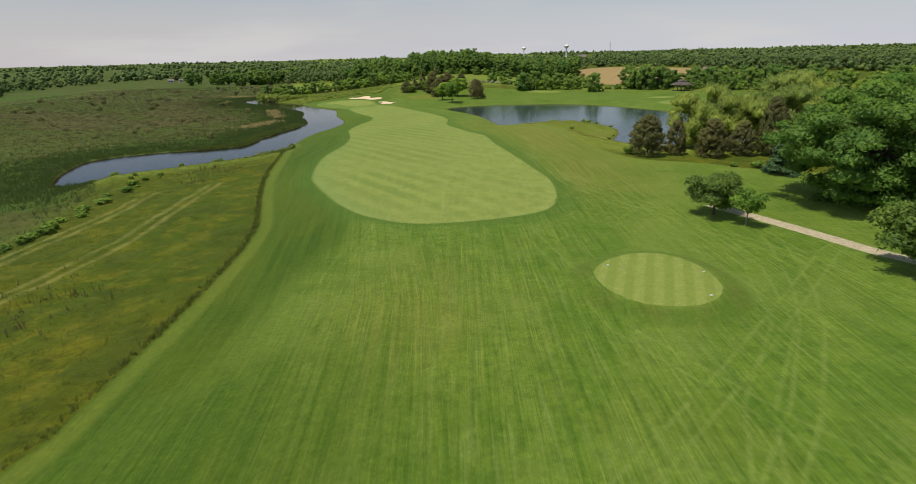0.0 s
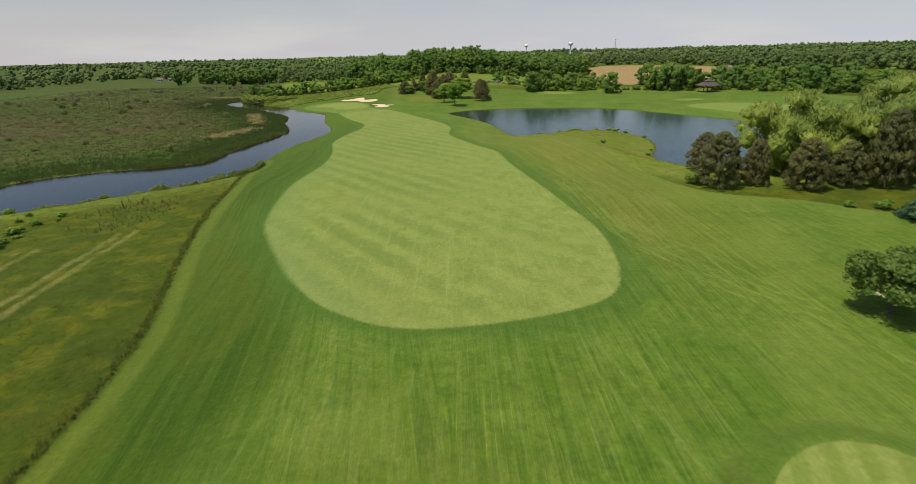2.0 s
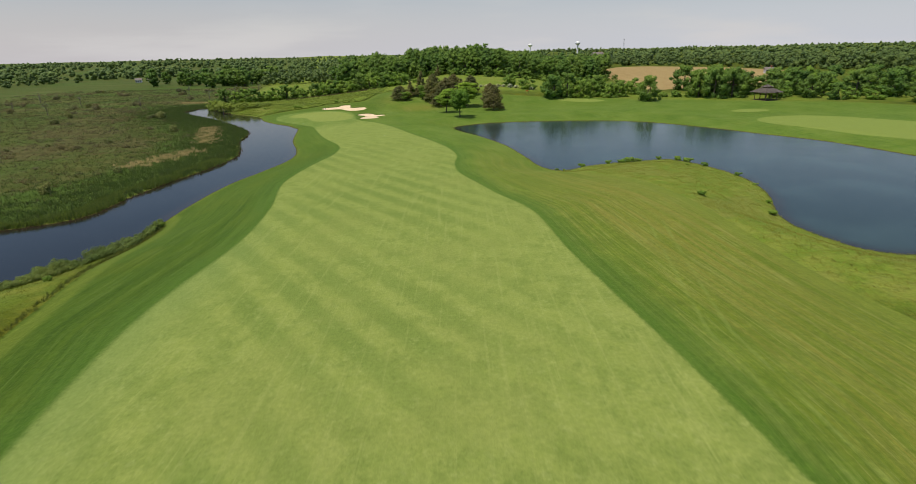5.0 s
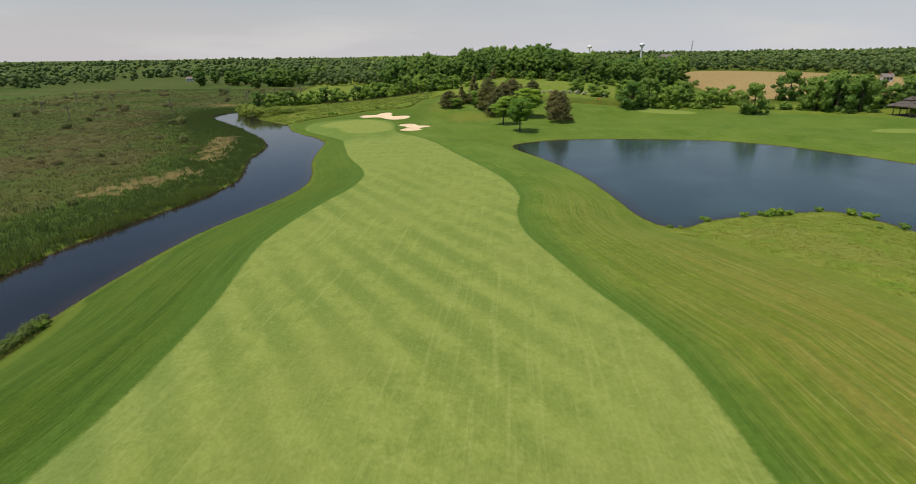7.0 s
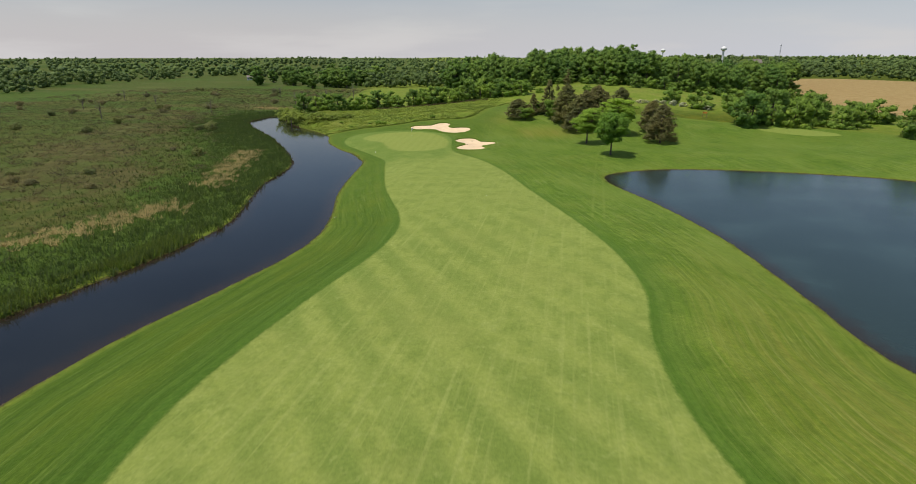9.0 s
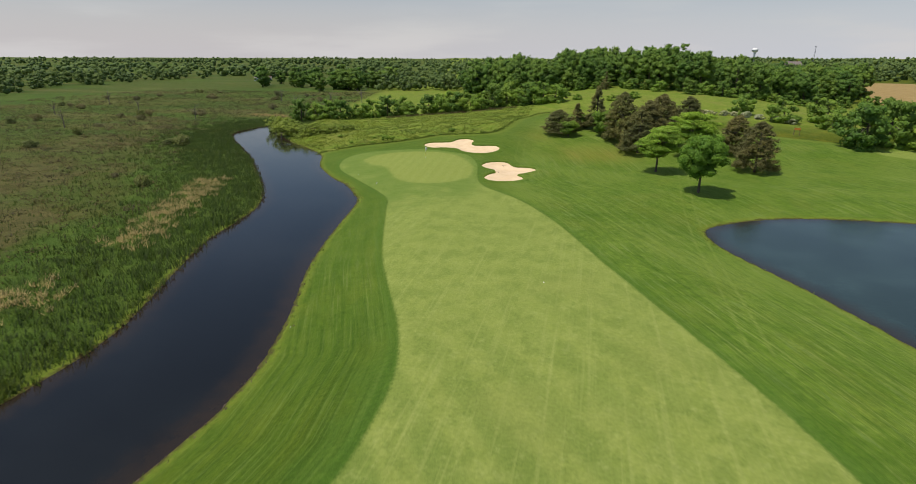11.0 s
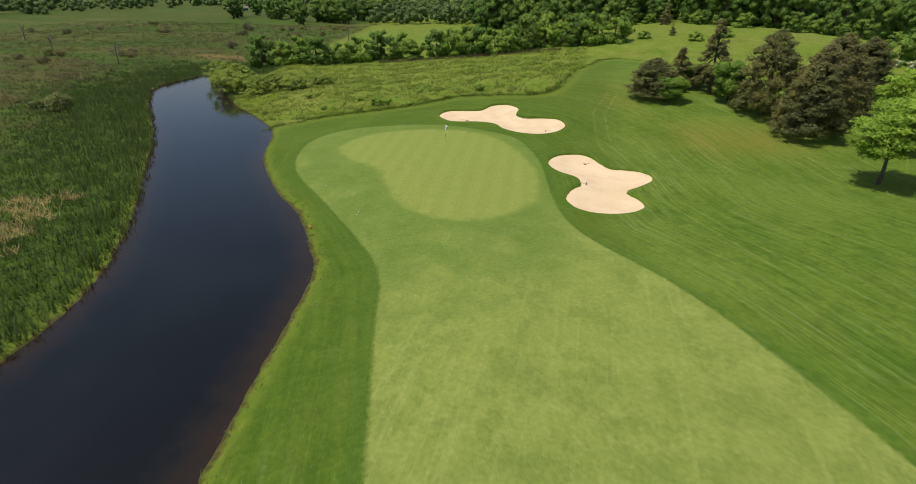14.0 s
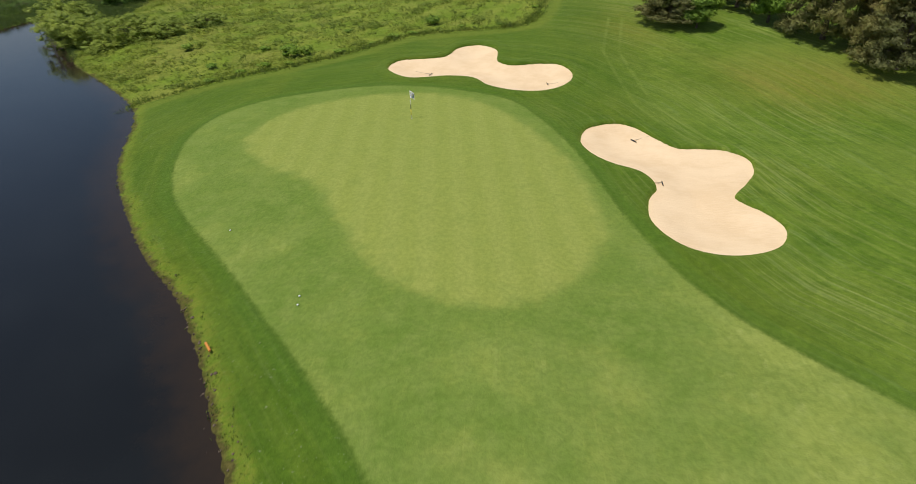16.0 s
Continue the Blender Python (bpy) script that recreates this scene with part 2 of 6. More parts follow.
    def lean(self, way, own):
        own_n = self.tree.nodes.new("ShaderNodeVectorMath")
        own_n.operation = "SCALE"
        self.put(own_n.inputs[0], self.tree.nodes.new("ShaderNodeNewGeometry").outputs["Normal"])
        own_n.inputs["Scale"].default_value = own
        both = self.tree.nodes.new("ShaderNodeVectorMath")
        both.operation = "ADD"
        self.put(both.inputs[0], own_n.outputs[0]), self.put(both.inputs[1], way)
        unit = self.tree.nodes.new("ShaderNodeVectorMath")
        unit.operation = "NORMALIZE"
        self.put(unit.inputs[0], both.outputs[0])
        self.put(self.shader.inputs["Normal"], unit.outputs[0])

    def random(self):
        return self.tree.nodes.new("ShaderNodeObjectInfo").outputs["Random"]

    def island(self):
        return self.tree.nodes.new("ShaderNodeNewGeometry").outputs["Random Per Island"]


def turf():
    p = Paint("turf", 0.85)
    at = p.place()
    big, mid, fine = p.noise(at, 0.045, 3), p.noise(at, 0.35, 4), p.noise(at, 4.0, 3, 0.7)
    short, green, mown, tee = p.attr("fairway"), p.attr("green"), p.attr("mown"), p.attr("tee")
    split = p.node("ShaderNodeSeparateXYZ")
    p.put(split.inputs[0], at)
    x, y = split.outputs[0], split.outputs[1]

    # unmown grass: olive with straw and fresh green patches
    wild = p.mix(p.ramp(big, 0.40, 0.60), (0.076, 0.092, 0.004), (0.056, 0.086, 0.004))
    wild = p.mix(p.ramp(mid, 0.46, 0.62, 0, 0.6), wild, (0.150, 0.142, 0.008))
    wild = p.mix(p.ramp(p.noise(at, 0.12, 4), 0.50, 0.62, 0, 0.7), wild, (0.044, 0.066, 0.006))
    wild = p.mix(p.ramp(p.noise(at, 1.6, 4, 0.7), 0.48, 0.66, 0, 0.55), wild, (0.045, 0.054, 0.007))
    # dark dapple: the shadows of tufts, painted into the meadow colour
    wild = p.mix(p.ramp(p.noise(at, 0.5, 6, 0.7), 0.48, 0.62, 0, 0.55), wild, p.mix(1.0, wild, (0.52, 0.62, 0.6), "MULTIPLY"))
    fresh = p.mix(p.ramp(mid, 0.35, 0.7), (0.138, 0.205, 0.020), (0.222, 0.252, 0.044))
    fresh = p.mix(p.ramp(p.noise(at, 0.09, 4, 0.65), 0.50, 0.62, 0, 0.6), fresh, (0.212, 0.212, 0.050))
    fresh = p.mix(p.ramp(p.noise(at, 1.4, 5, 0.75), 0.47, 0.62, 0, 0.7), fresh, p.mix(1.0, fresh, (0.50, 0.58, 0.5), "MULTIPLY"))
    wild = p.mix(p.attr("fresh"), wild, fresh)
    for name in ("track_e", "track_f"):
        off = p.sum("ABSOLUTE", p.sum("SUBTRACT", p.sum("ABSOLUTE", p.attr(name)), 0.8))
        wild = p.mix(p.sum("MULTIPLY", p.ramp(off, 0.15, 0.6, 0.75, 0), p.ramp(mid, 0.3, 0.6, 0.25, 1)), wild, (0.190, 0.185, 0.050))
    # marsh ground: olive sedge floor, brown scrubland, dark green reed beds
    tuft, clump = p.noise(at, 1.1, 5, 0.75), p.noise(at, 0.22, 5, 0.7)
    bog = p.mix(p.ramp(clump, 0.40, 0.62), (0.050, 0.066, 0.012), (0.084, 0.078, 0.023))
    scrub = p.mix(p.ramp(clump, 0.38, 0.62), (0.060, 0.048, 0.019), (0.100, 0.078, 0.034))
    bog = p.mix(p.ramp(p.sum("ADD", p.attr("scrub"), p.sum("MULTIPLY", p.sum("SUBTRACT", clump, 0.5), 2.2)), 0.25, 0.75), bog, scrub)
    bog = p.mix(p.ramp(p.noise(at, 0.055, 4, 0.65), 0.48, 0.60, 0, 0.6), bog, (0.050, 0.082, 0.013))
    bed = p.mix(p.ramp(mid, 0.35, 0.7), (0.042, 0.082, 0.011), (0.068, 0.110, 0.017))
    bog = p.mix(p.ramp(p.sum("ADD", p.attr("wet_green"), p.sum("MULTIPLY", p.sum("SUBTRACT", clump, 0.5), 1.2)), 0.3, 0.7), bog, bed)
    bands = p.noise(p.scaled(at, (0.3, 1.0, 1.0)), 0.05, 5, 0.7)
    bog = p.mix(p.sum("MULTIPLY", p.ramp(bands, 0.53, 0.61, 0, 0.8), p.ramp(y, 260, 310)), bog, (0.118, 0.102, 0.040))
    bog = p.mix(p.sum("MULTIPLY", p.ramp(bands, 0.49, 0.42, 0, 0.85), p.ramp(y, 260, 310)), bog, (0.034, 0.070, 0.012))
    bog = p.mix(p.sum("MULTIPLY", p.ramp(bands, 0.60, 0.66, 0, 0.5), p.ramp(y, 380, 430)), bog, (0.088, 0.128, 0.020))
    bog = p.mix(p.ramp(tuft, 0.46, 0.64, 0, 0.6), bog, p.mix(1.0, bog, (0.50, 0.54, 0.50), "MULTIPLY"))
    bog = p.mix(p.ramp(p.noise(at, 2.3, 4, 0.75), 0.54, 0.70, 0, 0.5), bog, p.mix(1.0, bog, (1.5, 1.45, 1.4), "MULTIPLY"))
    wild = p.mix(p.attr("marsh"), wild, bog)

    lanes = p.node("ShaderNodeCombineXYZ")
    p.put(lanes.inputs[0], p.sum("MULTIPLY", p.attr("lane"), 4.6))
    p.put(lanes.inputs[1], p.sum("MULTIPLY", y, 0.10))
    # mown rough: streaks that follow the fairway's edge, a dark belt beside it, olive on dry humps
    lane = p.node("ShaderNodeCombineXYZ")
    p.put(lane.inputs[0], p.sum("MULTIPLY", p.attr("lane"), 1.1))
    p.put(lane.inputs[1], p.sum("MULTIPLY", y, 0.03))
    p.put(lane.inputs[2], p.sum("MULTIPLY", x, 0.02))
    streak = p.noise(lane.outputs[0], 1.0, 3, 0.6)
    combed = p.noise(lanes.outputs[0], 1.0, 4, 0.7)
    thin = p.noise(p.scaled(lane.outputs[0], (2.6, 1.6, 1.0)), 1.0, 4, 0.7)
    soft = p.noise(at, 0.16, 4, 0.6)
    rough = p.mix(p.ramp(soft, 0.36, 0.64), (0.088, 0.162, 0.014), (0.122, 0.198, 0.023))
    rough = p.mix(p.ramp(streak, 0.40, 0.64, 0, 0.5), rough, (0.134, 0.202, 0.030))
    rough = p.mix(p.ramp(p.noise(at, 0.9, 5, 0.75), 0.45, 0.62, 0, 0.65), rough, (0.062, 0.122, 0.011))
    rough = p.mix(p.ramp(p.noise(at, 0.13, 4, 0.6), 0.50, 0.64, 0, 0.35), rough, (0.140, 0.180, 0.026))
    rough = p.mix(p.sum("MULTIPLY", p.ramp(thin, 0.47, 0.60, 0, 0.72), p.ramp(y, 200, 235, 1, 0.3)), rough, p.mix(1.0, rough, (0.60, 0.72, 0.62), "MULTIPLY"))
    tips = p.mix(p.ramp(y, 60, 120), (0.205, 0.262, 0.040), (0.232, 0.268, 0.070))
    rough = p.mix(p.sum("MULTIPLY", p.sum("MULTIPLY", p.ramp(combed, 0.50, 0.68, 0, 0.6), p.ramp(y, 200, 235, 1, 0.35)), p.ramp(soft, 0.40, 0.60, 0.35, 1)), rough, tips)
    rough = p.mix(p.ramp(p.noise(at, 0.07, 5, 0.6), 0.48, 0.62, 0, 0.55), rough, (0.150, 0.214, 0.036))
    rough = p.mix(p.ramp(p.noise(at, 0.10, 5, 0.65), 0.46, 0.34, 0, 0.6), rough, (0.060, 0.128, 0.010))
    # wheel and mower lines that fan out over the lawn before the fairway
    fan = p.ramp(y, 95, 125, 1, 0)
    for turn, wide, amount in ((0.0, 2.6, 0.22), (-0.20, 3.2, 0.20), (0.16, 3.4, 0.20), (-0.62, 3.0, 0.16)):
        lines = p.noise(p.scaled(at, (wide, 0.11, 1.0), turn), 1.0, 4, 0.65)
        rough = p.mix(p.sum("MULTIPLY", p.ramp(lines, 0.56, 0.68, 0, amount), fan), rough, (0.215, 0.275, 0.085))
        rough = p.mix(p.sum("MULTIPLY", p.ramp(lines, 0.44, 0.33, 0, amount), fan), rough, (0.060, 0.120, 0.012))
    rings = p.node("ShaderNodeCombineXYZ")
    p.put(rings.inputs[0], p.sum("MULTIPLY", short, 1.9))
    p.put(rings.inputs[1], p.sum("MULTIPLY", big, 2.0))
    near = p.sum("MULTIPLY", p.ramp(short, 11, 3), p.sum("MULTIPLY", p.ramp(y, 100, 80), p.ramp(soft, 0.38, 0.60)))
    rough = p.mix(p.sum("MULTIPLY", p.ramp(p.noise(rings.outputs[0], 1.0, 3, 0.65), 0.50, 0.64, 0, 0.5), near), rough, (0.180, 0.240, 0.050))
    rough = p.mix(p.ramp(y, 215, 245, 0, 0.4), rough, p.mix(1.0, rough, (0.78, 0.80, 0.60), "MULTIPLY"))
    comb = p.node("ShaderNodeCombineXYZ")
    p.put(comb.inputs[0], p.sum("MULTIPLY", p.attr("lane"), 2.0))
    p.put(comb.inputs[1], p.sum("MULTIPLY", y, 0.20))
    comb = p.noise(comb.outputs[0], 1.0, 5, 0.7)
    rough = p.mix(p.sum("MULTIPLY", p.ramp(comb, 0.50, 0.64, 0, 0.6), p.ramp(y, 170, 205)), rough, p.mix(1.0, rough, (0.58, 0.70, 0.66), "MULTIPLY"))
    rough = p.mix(p.sum("MULTIPLY", p.ramp(comb, 0.46, 0.34, 0, 0.55), p.ramp(y, 170, 205)), rough, (0.150, 0.216, 0.060))
    swirl = p.sum("MULTIPLY", p.ramp(combed, 0.50, 0.66, 0, 0.7), p.sum("MULTIPLY", p.ramp(y, 190, 225), p.ramp(x, -48, -36, 0.1, 0.6)))
    rough = p.mix(p.sum("MULTIPLY", swirl, p.ramp(big, 0.42, 0.58, 0.15, 1)), rough, (0.235, 0.280, 0.095))
    dry = p.mix(p.ramp(streak, 0.35, 0.65), (0.155, 0.168, 0.022), (0.205, 0.180, 0.038))
    dry = p.mix(p.ramp(combed, 0.50, 0.66, 0, 0.6), dry, (0.270, 0.262, 0.080))
    rough = p.mix(p.sum("MULTIPLY", p.attr("dry"), p.ramp(thin, 0.36, 0.56, 1, 0.6)), rough, dry)
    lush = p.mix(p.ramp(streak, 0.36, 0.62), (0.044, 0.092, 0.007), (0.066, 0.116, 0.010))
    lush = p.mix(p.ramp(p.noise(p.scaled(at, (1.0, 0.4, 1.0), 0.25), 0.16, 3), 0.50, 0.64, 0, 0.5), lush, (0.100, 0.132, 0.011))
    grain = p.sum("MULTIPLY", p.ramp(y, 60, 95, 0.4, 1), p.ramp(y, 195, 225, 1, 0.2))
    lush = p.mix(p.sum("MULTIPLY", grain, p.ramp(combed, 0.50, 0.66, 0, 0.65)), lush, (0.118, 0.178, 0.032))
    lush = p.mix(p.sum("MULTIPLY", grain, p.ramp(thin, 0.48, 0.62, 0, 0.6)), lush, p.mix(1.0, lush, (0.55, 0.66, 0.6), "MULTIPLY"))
    # nearer part darker still: shade between blades put into the lush green
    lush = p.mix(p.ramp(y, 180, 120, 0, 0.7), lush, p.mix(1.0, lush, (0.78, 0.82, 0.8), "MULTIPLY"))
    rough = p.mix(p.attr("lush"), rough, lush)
    belt = p.sum("ADD", short, p.sum("MULTIPLY", p.sum("SUBTRACT", soft, 0.5), 5.0))
    rough = p.mix(p.sum("MULTIPLY", p.ramp(belt, 4.2, 1.0, 0, 0.6), p.ramp(y, 190, 215, 1, 0.12)), rough, p.mix(p.ramp(thin, 0.42, 0.60), (0.072, 0.142, 0.022), (0.050, 0.108, 0.013)))
    clover = p.sum("MULTIPLY", p.ramp(p.noise(at, 7.0, 2, 0.6), 0.68, 0.74, 0, 0.3), p.sum("MULTIPLY", p.ramp(y, 205, 225), p.ramp(x, -36, -44)))
    rough = p.mix(clover, rough, (0.42, 0.44, 0.34))
    for name in ("track_a", "track_b", "track_c", "track_d", "track_g", "track_h", "track_i", "track_j"):
        off = p.sum("ABSOLUTE", p.sum("SUBTRACT", p.sum("ABSOLUTE", p.attr(name)), 0.75))
        rough = p.mix(p.sum("MULTIPLY", p.ramp(off, 0.04, 0.26, 0.36, 0), p.ramp(mid, 0.32, 0.6, 0.15, 1)), rough, (0.200, 0.260, 0.058))

    # fairway: broad diagonal mowing stripes, worn patches, grey-green sheen painted along its left edge
    def stripes(turn, period, soft):
        wave = p.sum("SINE", p.sum("MULTIPLY", p.sum("ADD", p.sum("MULTIPLY", x, math.cos(turn)), p.sum("MULTIPLY", y, math.sin(turn))), 2 * math.pi / period))
        return p.ramp(wave, -soft, soft)

    patch = p.noise(at, 0.8, 5, 0.65)
    fair = p.mix(p.ramp(patch, 0.35, 0.68), (0.222, 0.276, 0.062), (0.252, 0.302, 0.076))
    bands = p.sum("MULTIPLY", stripes(radians(37), 3.9, 0.8), p.sum("MULTIPLY", p.ramp(y, 190, 215, 1, 0), p.ramp(x, 4, -9, 0.45, 1.15)))
    bands = p.sum("ADD", bands, p.sum("MULTIPLY", stripes(radians(98), 4.6, 0.8), p.ramp(y, 195, 220, 0, 0.3)))
    fair = p.mix(p.sum("MULTIPLY", bands, p.ramp(big, 0.36, 0.60, 0.2, 0.85)), fair, (0.158, 0.220, 0.046))
    blot = p.noise(p.scaled(at, (1.0, 0.75, 1.0), 0.6), 0.55, 6, 0.75)
    fair = p.mix(p.ramp(blot, 0.46, 0.62, 0, 0.65), fair, (0.150, 0.208, 0.042))
    fair = p.mix(p.ramp(p.noise(at, 1.5, 5, 0.7), 0.54, 0.68, 0, 0.5), fair, (0.285, 0.335, 0.102))
    fair = p.mix(p.ramp(p.noise(p.scaled(at, (2.2, 0.045, 1.0)), 1.0, 3, 0.6), 0.56, 0.70, 0, 0.40), fair, (0.300, 0.345, 0.100))
    fair = p.mix(p.ramp(p.noise(p.scaled(at, (2.6, 0.06, 1.0), 0.14), 1.0, 3, 0.6), 0.58, 0.70, 0, 0.35), fair, (0.290, 0.335, 0.095))
    fair = p.mix(p.ramp(p.noise(at, 0.10, 3), 0.5, 0.68, 0, 0.4), fair, (0.225, 0.265, 0.066))
    edge_sheen = p.sum("MULTIPLY", p.ramp(short, -6, 0, 0, 0.55), p.sum("MULTIPLY", p.ramp(x, -4, -12), p.ramp(y, 150, 110)))
    fair = p.mix(edge_sheen, fair, (0.178, 0.250, 0.072))
    rimmed = p.sum("MULTIPLY", p.ramp(p.sum("ABSOLUTE", p.sum("ADD", short, 0.8)), 0.9, 0.2, 0, 0.14), p.ramp(y, 92, 74))
    fair = p.mix(rimmed, fair, (0.285, 0.335, 0.105))
    apron = p.mix(p.ramp(patch, 0.35, 0.7), (0.118, 0.190, 0.032), (0.168, 0.232, 0.052))
    cloudy = p.sum("ADD", p.sum("MULTIPLY", p.sum("SUBTRACT", patch, 0.5), 0.7), p.sum("MULTIPLY", p.sum("SUBTRACT", p.noise(at, 0.22, 4, 0.6), 0.5), 1.1))
    fair = p.mix(p.ramp(p.sum("ADD", p.attr("apron"), cloudy), 0.30, 0.72), fair, apron)
    putting = p.mix(stripes(radians(6), 1.9, 0.7), (0.238, 0.284, 0.065), (0.254, 0.297, 0.073))
    putting = p.mix(p.ramp(patch, 0.4, 0.75, 0, 0.5), putting, (0.205, 0.262, 0.060))
    fair = p.mix(p.ramp(p.sum("ADD", green, p.sum("MULTIPLY", p.sum("SUBTRACT", patch, 0.5), 2.2)), 0.6, -0.6), fair, putting)
    fringe = p.ramp(p.sum("ABSOLUTE", p.sum("SUBTRACT", green, 0.8)), 0.8, 0.5, 0, 0.22)
    fair = p.mix(p.sum("MULTIPLY", fringe, p.ramp(green, 0.0, 0.1)), fair, (0.135, 0.205, 0.035))

    feather = p.sum("ADD", 0.22, p.sum("MULTIPLY", p.sum("MULTIPLY", p.ramp(x, 0, -9, 0, 0.22), p.ramp(y, 66, 74)), p.ramp(y, 135, 110)))
    out = p.mix(p.ramp(mown, 0.12, -0.12), wild, rough)
    rim = p.ramp(p.sum("ABSOLUTE", p.sum("SUBTRACT", mown, -0.9)), 1.1, 0.3, 0, 0.5)
    out = p.mix(rim, out, (0.150, 0.190, 0.027))
    edge = p.ramp(p.sum("ABSOLUTE", p.sum("SUBTRACT", short, 0.45)), 0.7, 0.2, 0, 0.4)
    out = p.mix(edge, out, (0.062, 0.132, 0.016))
    out = p.mix(p.ramp(p.attr("far_fairway"), 0.3, -0.3), out, (0.200, 0.255, 0.055))
    out = p.mix(p.ramp(p.sum("ADD", short, p.sum("MULTIPLY", p.sum("SUBTRACT", fine, 0.5), 0.4)), feather, p.sum("MULTIPLY", feather, -1.0)), out, fair)
    # cut edge of the fairway, its slight shadow painted as a thin dark line
    lip = p.sum("MULTIPLY", p.ramp(p.sum("ABSOLUTE", p.sum("SUBTRACT", short, 0.1)), 0.22, 0.04, 0, 0.45), p.sum("MULTIPLY", p.ramp(y, 215, 245), p.ramp(p.noise(at, 0.25, 3), 0.4, 0.6, 0.3, 1)))
    out = p.mix(lip, out, (0.052, 0.100, 0.012))
    ring = p.ramp(p.sum("ABSOLUTE", p.sum("SUBTRACT", tee, 1.2)), 1.6, 0.4, 0, 0.55)
    out = p.mix(ring, out, p.mix(p.ramp(mid, 0.4, 0.62), (0.062, 0.124, 0.013), (0.086, 0.112, 0.018)))
    out = p.mix(p.ramp(tee, 0.06, -0.06), out, p.mix(stripes(radians(-20), 1.55, 0.6), (0.185, 0.240, 0.048), (0.225, 0.275, 0.066)))
    soil = p.mix(p.ramp(mid, 0.3, 0.7), (0.32, 0.205, 0.095), (0.39, 0.265, 0.135))
    out = p.mix(p.ramp(p.attr("field"), 1.0, -1.0), out, soil)
    gravel = p.mix(p.ramp(p.noise(at, 2.5, 4, 0.7), 0.35, 0.7), (0.40, 0.33, 0.23), (0.56, 0.48, 0.36))
    out = p.mix(p.ramp(p.sum("ADD", p.attr("cart"), p.sum("MULTIPLY", fine, 0.4)), 1.35, 1.15), out, gravel)
    wavy = p.sum("ADD", p.attr("shore"), p.sum("MULTIPLY", p.sum("SUBTRACT", patch, 0.5), 1.6))
    out = p.mix(p.ramp(wavy, 0.3, 1.3, 0.6, 0), out, p.mix(p.ramp(fine, 0.4, 0.62), (0.130, 0.190, 0.020), (0.215, 0.245, 0.036)))
    out = p.mix(p.ramp(wavy, 0.06, 0.45, 0.9, 0), out, p.mix(p.ramp(fine, 0.4, 0.65), (0.046, 0.036, 0.014), (0.105, 0.088, 0.032)))
    out = p.mix(p.ramp(fine, 0.3, 0.7, 0.0, 0.45), out, p.mix(1.0, out, (0.55, 0.6, 0.5), "MULTIPLY"))
    grain = p.noise(at, 1.7, 4, 0.8)
    out = p.mix(p.sum("MULTIPLY", p.ramp(grain, 0.48, 0.64, 0.0, 0.5), p.ramp(short, -0.2, 0.4, 0.22, 1)), out, p.mix(1.0, out, (1.32, 1.27, 1.15), "MULTIPLY"))
    p.color(p.mix(1.0, out, (1.045, 1.01, 0.95), "MULTIPLY"))
    # lit blade tips brighten the grass seen at a low angle
    p.shader.inputs["Specular IOR Level"].default_value = 0.08
    p.shader.inputs["Sheen Weight"].default_value = 0.36
    p.shader.inputs["Sheen Roughness"].default_value = 0.45
    p.put(p.shader.inputs["Sheen Tint"], (0.56, 0.68, 0.13))
    return p.bump(p.sum("ADD", fine, p.sum("MULTIPLY", patch, 0.8)), 0.12, 0.5).material


def leaves(name, dark, light, glow=0.35, fresh=(0.16, 0.20, 0.03)):
    """Foliage with a little light passing through."""
    p = Paint(name, 0.6)
    tone = p.mix(p.island(), dark, light)
    tone = p.mix(p.ramp(p.random(), 0.0, 1.0, 0.0, 0.45), tone, fresh)
    tone = p.mix(p.ramp(p.noise(p.place(), 0.35, 2), 0.4, 0.7, 0.0, 0.35), tone, light)
    tone = p.mix(p.ramp(p.noise(p.place(), 0.10, 1), 0.42, 0.60, 0.0, 0.5), tone, p.mix(1.0, tone, (1.45, 1.30, 1.10), "MULTIPLY"))
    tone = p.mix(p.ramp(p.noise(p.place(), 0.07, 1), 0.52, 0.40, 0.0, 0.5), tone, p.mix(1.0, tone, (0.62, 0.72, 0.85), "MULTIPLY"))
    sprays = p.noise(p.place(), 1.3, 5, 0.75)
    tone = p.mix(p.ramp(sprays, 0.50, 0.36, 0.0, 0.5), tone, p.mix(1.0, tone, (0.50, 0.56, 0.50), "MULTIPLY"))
    tone = p.mix(1.0, tone, (1.28, 1.25, 1.25), "MULTIPLY")
    p.color(tone)
    p.lobed(0.55)
    thin = p.node("ShaderNodeBsdfTranslucent")
    p.put(thin.inputs[0], p.mix(0.5, tone, fresh))
    blend = p.node("ShaderNodeMixShader")
    blend.inputs[0].default_value = glow
    p.tree.links.new(p.shader.outputs[0], blend.inputs[1])
    p.tree.links.new(thin.outputs[0], blend.inputs[2])
    p.tree.links.new(blend.outputs[0], p.tree.nodes["Material Output"].inputs[0])
    return p.material


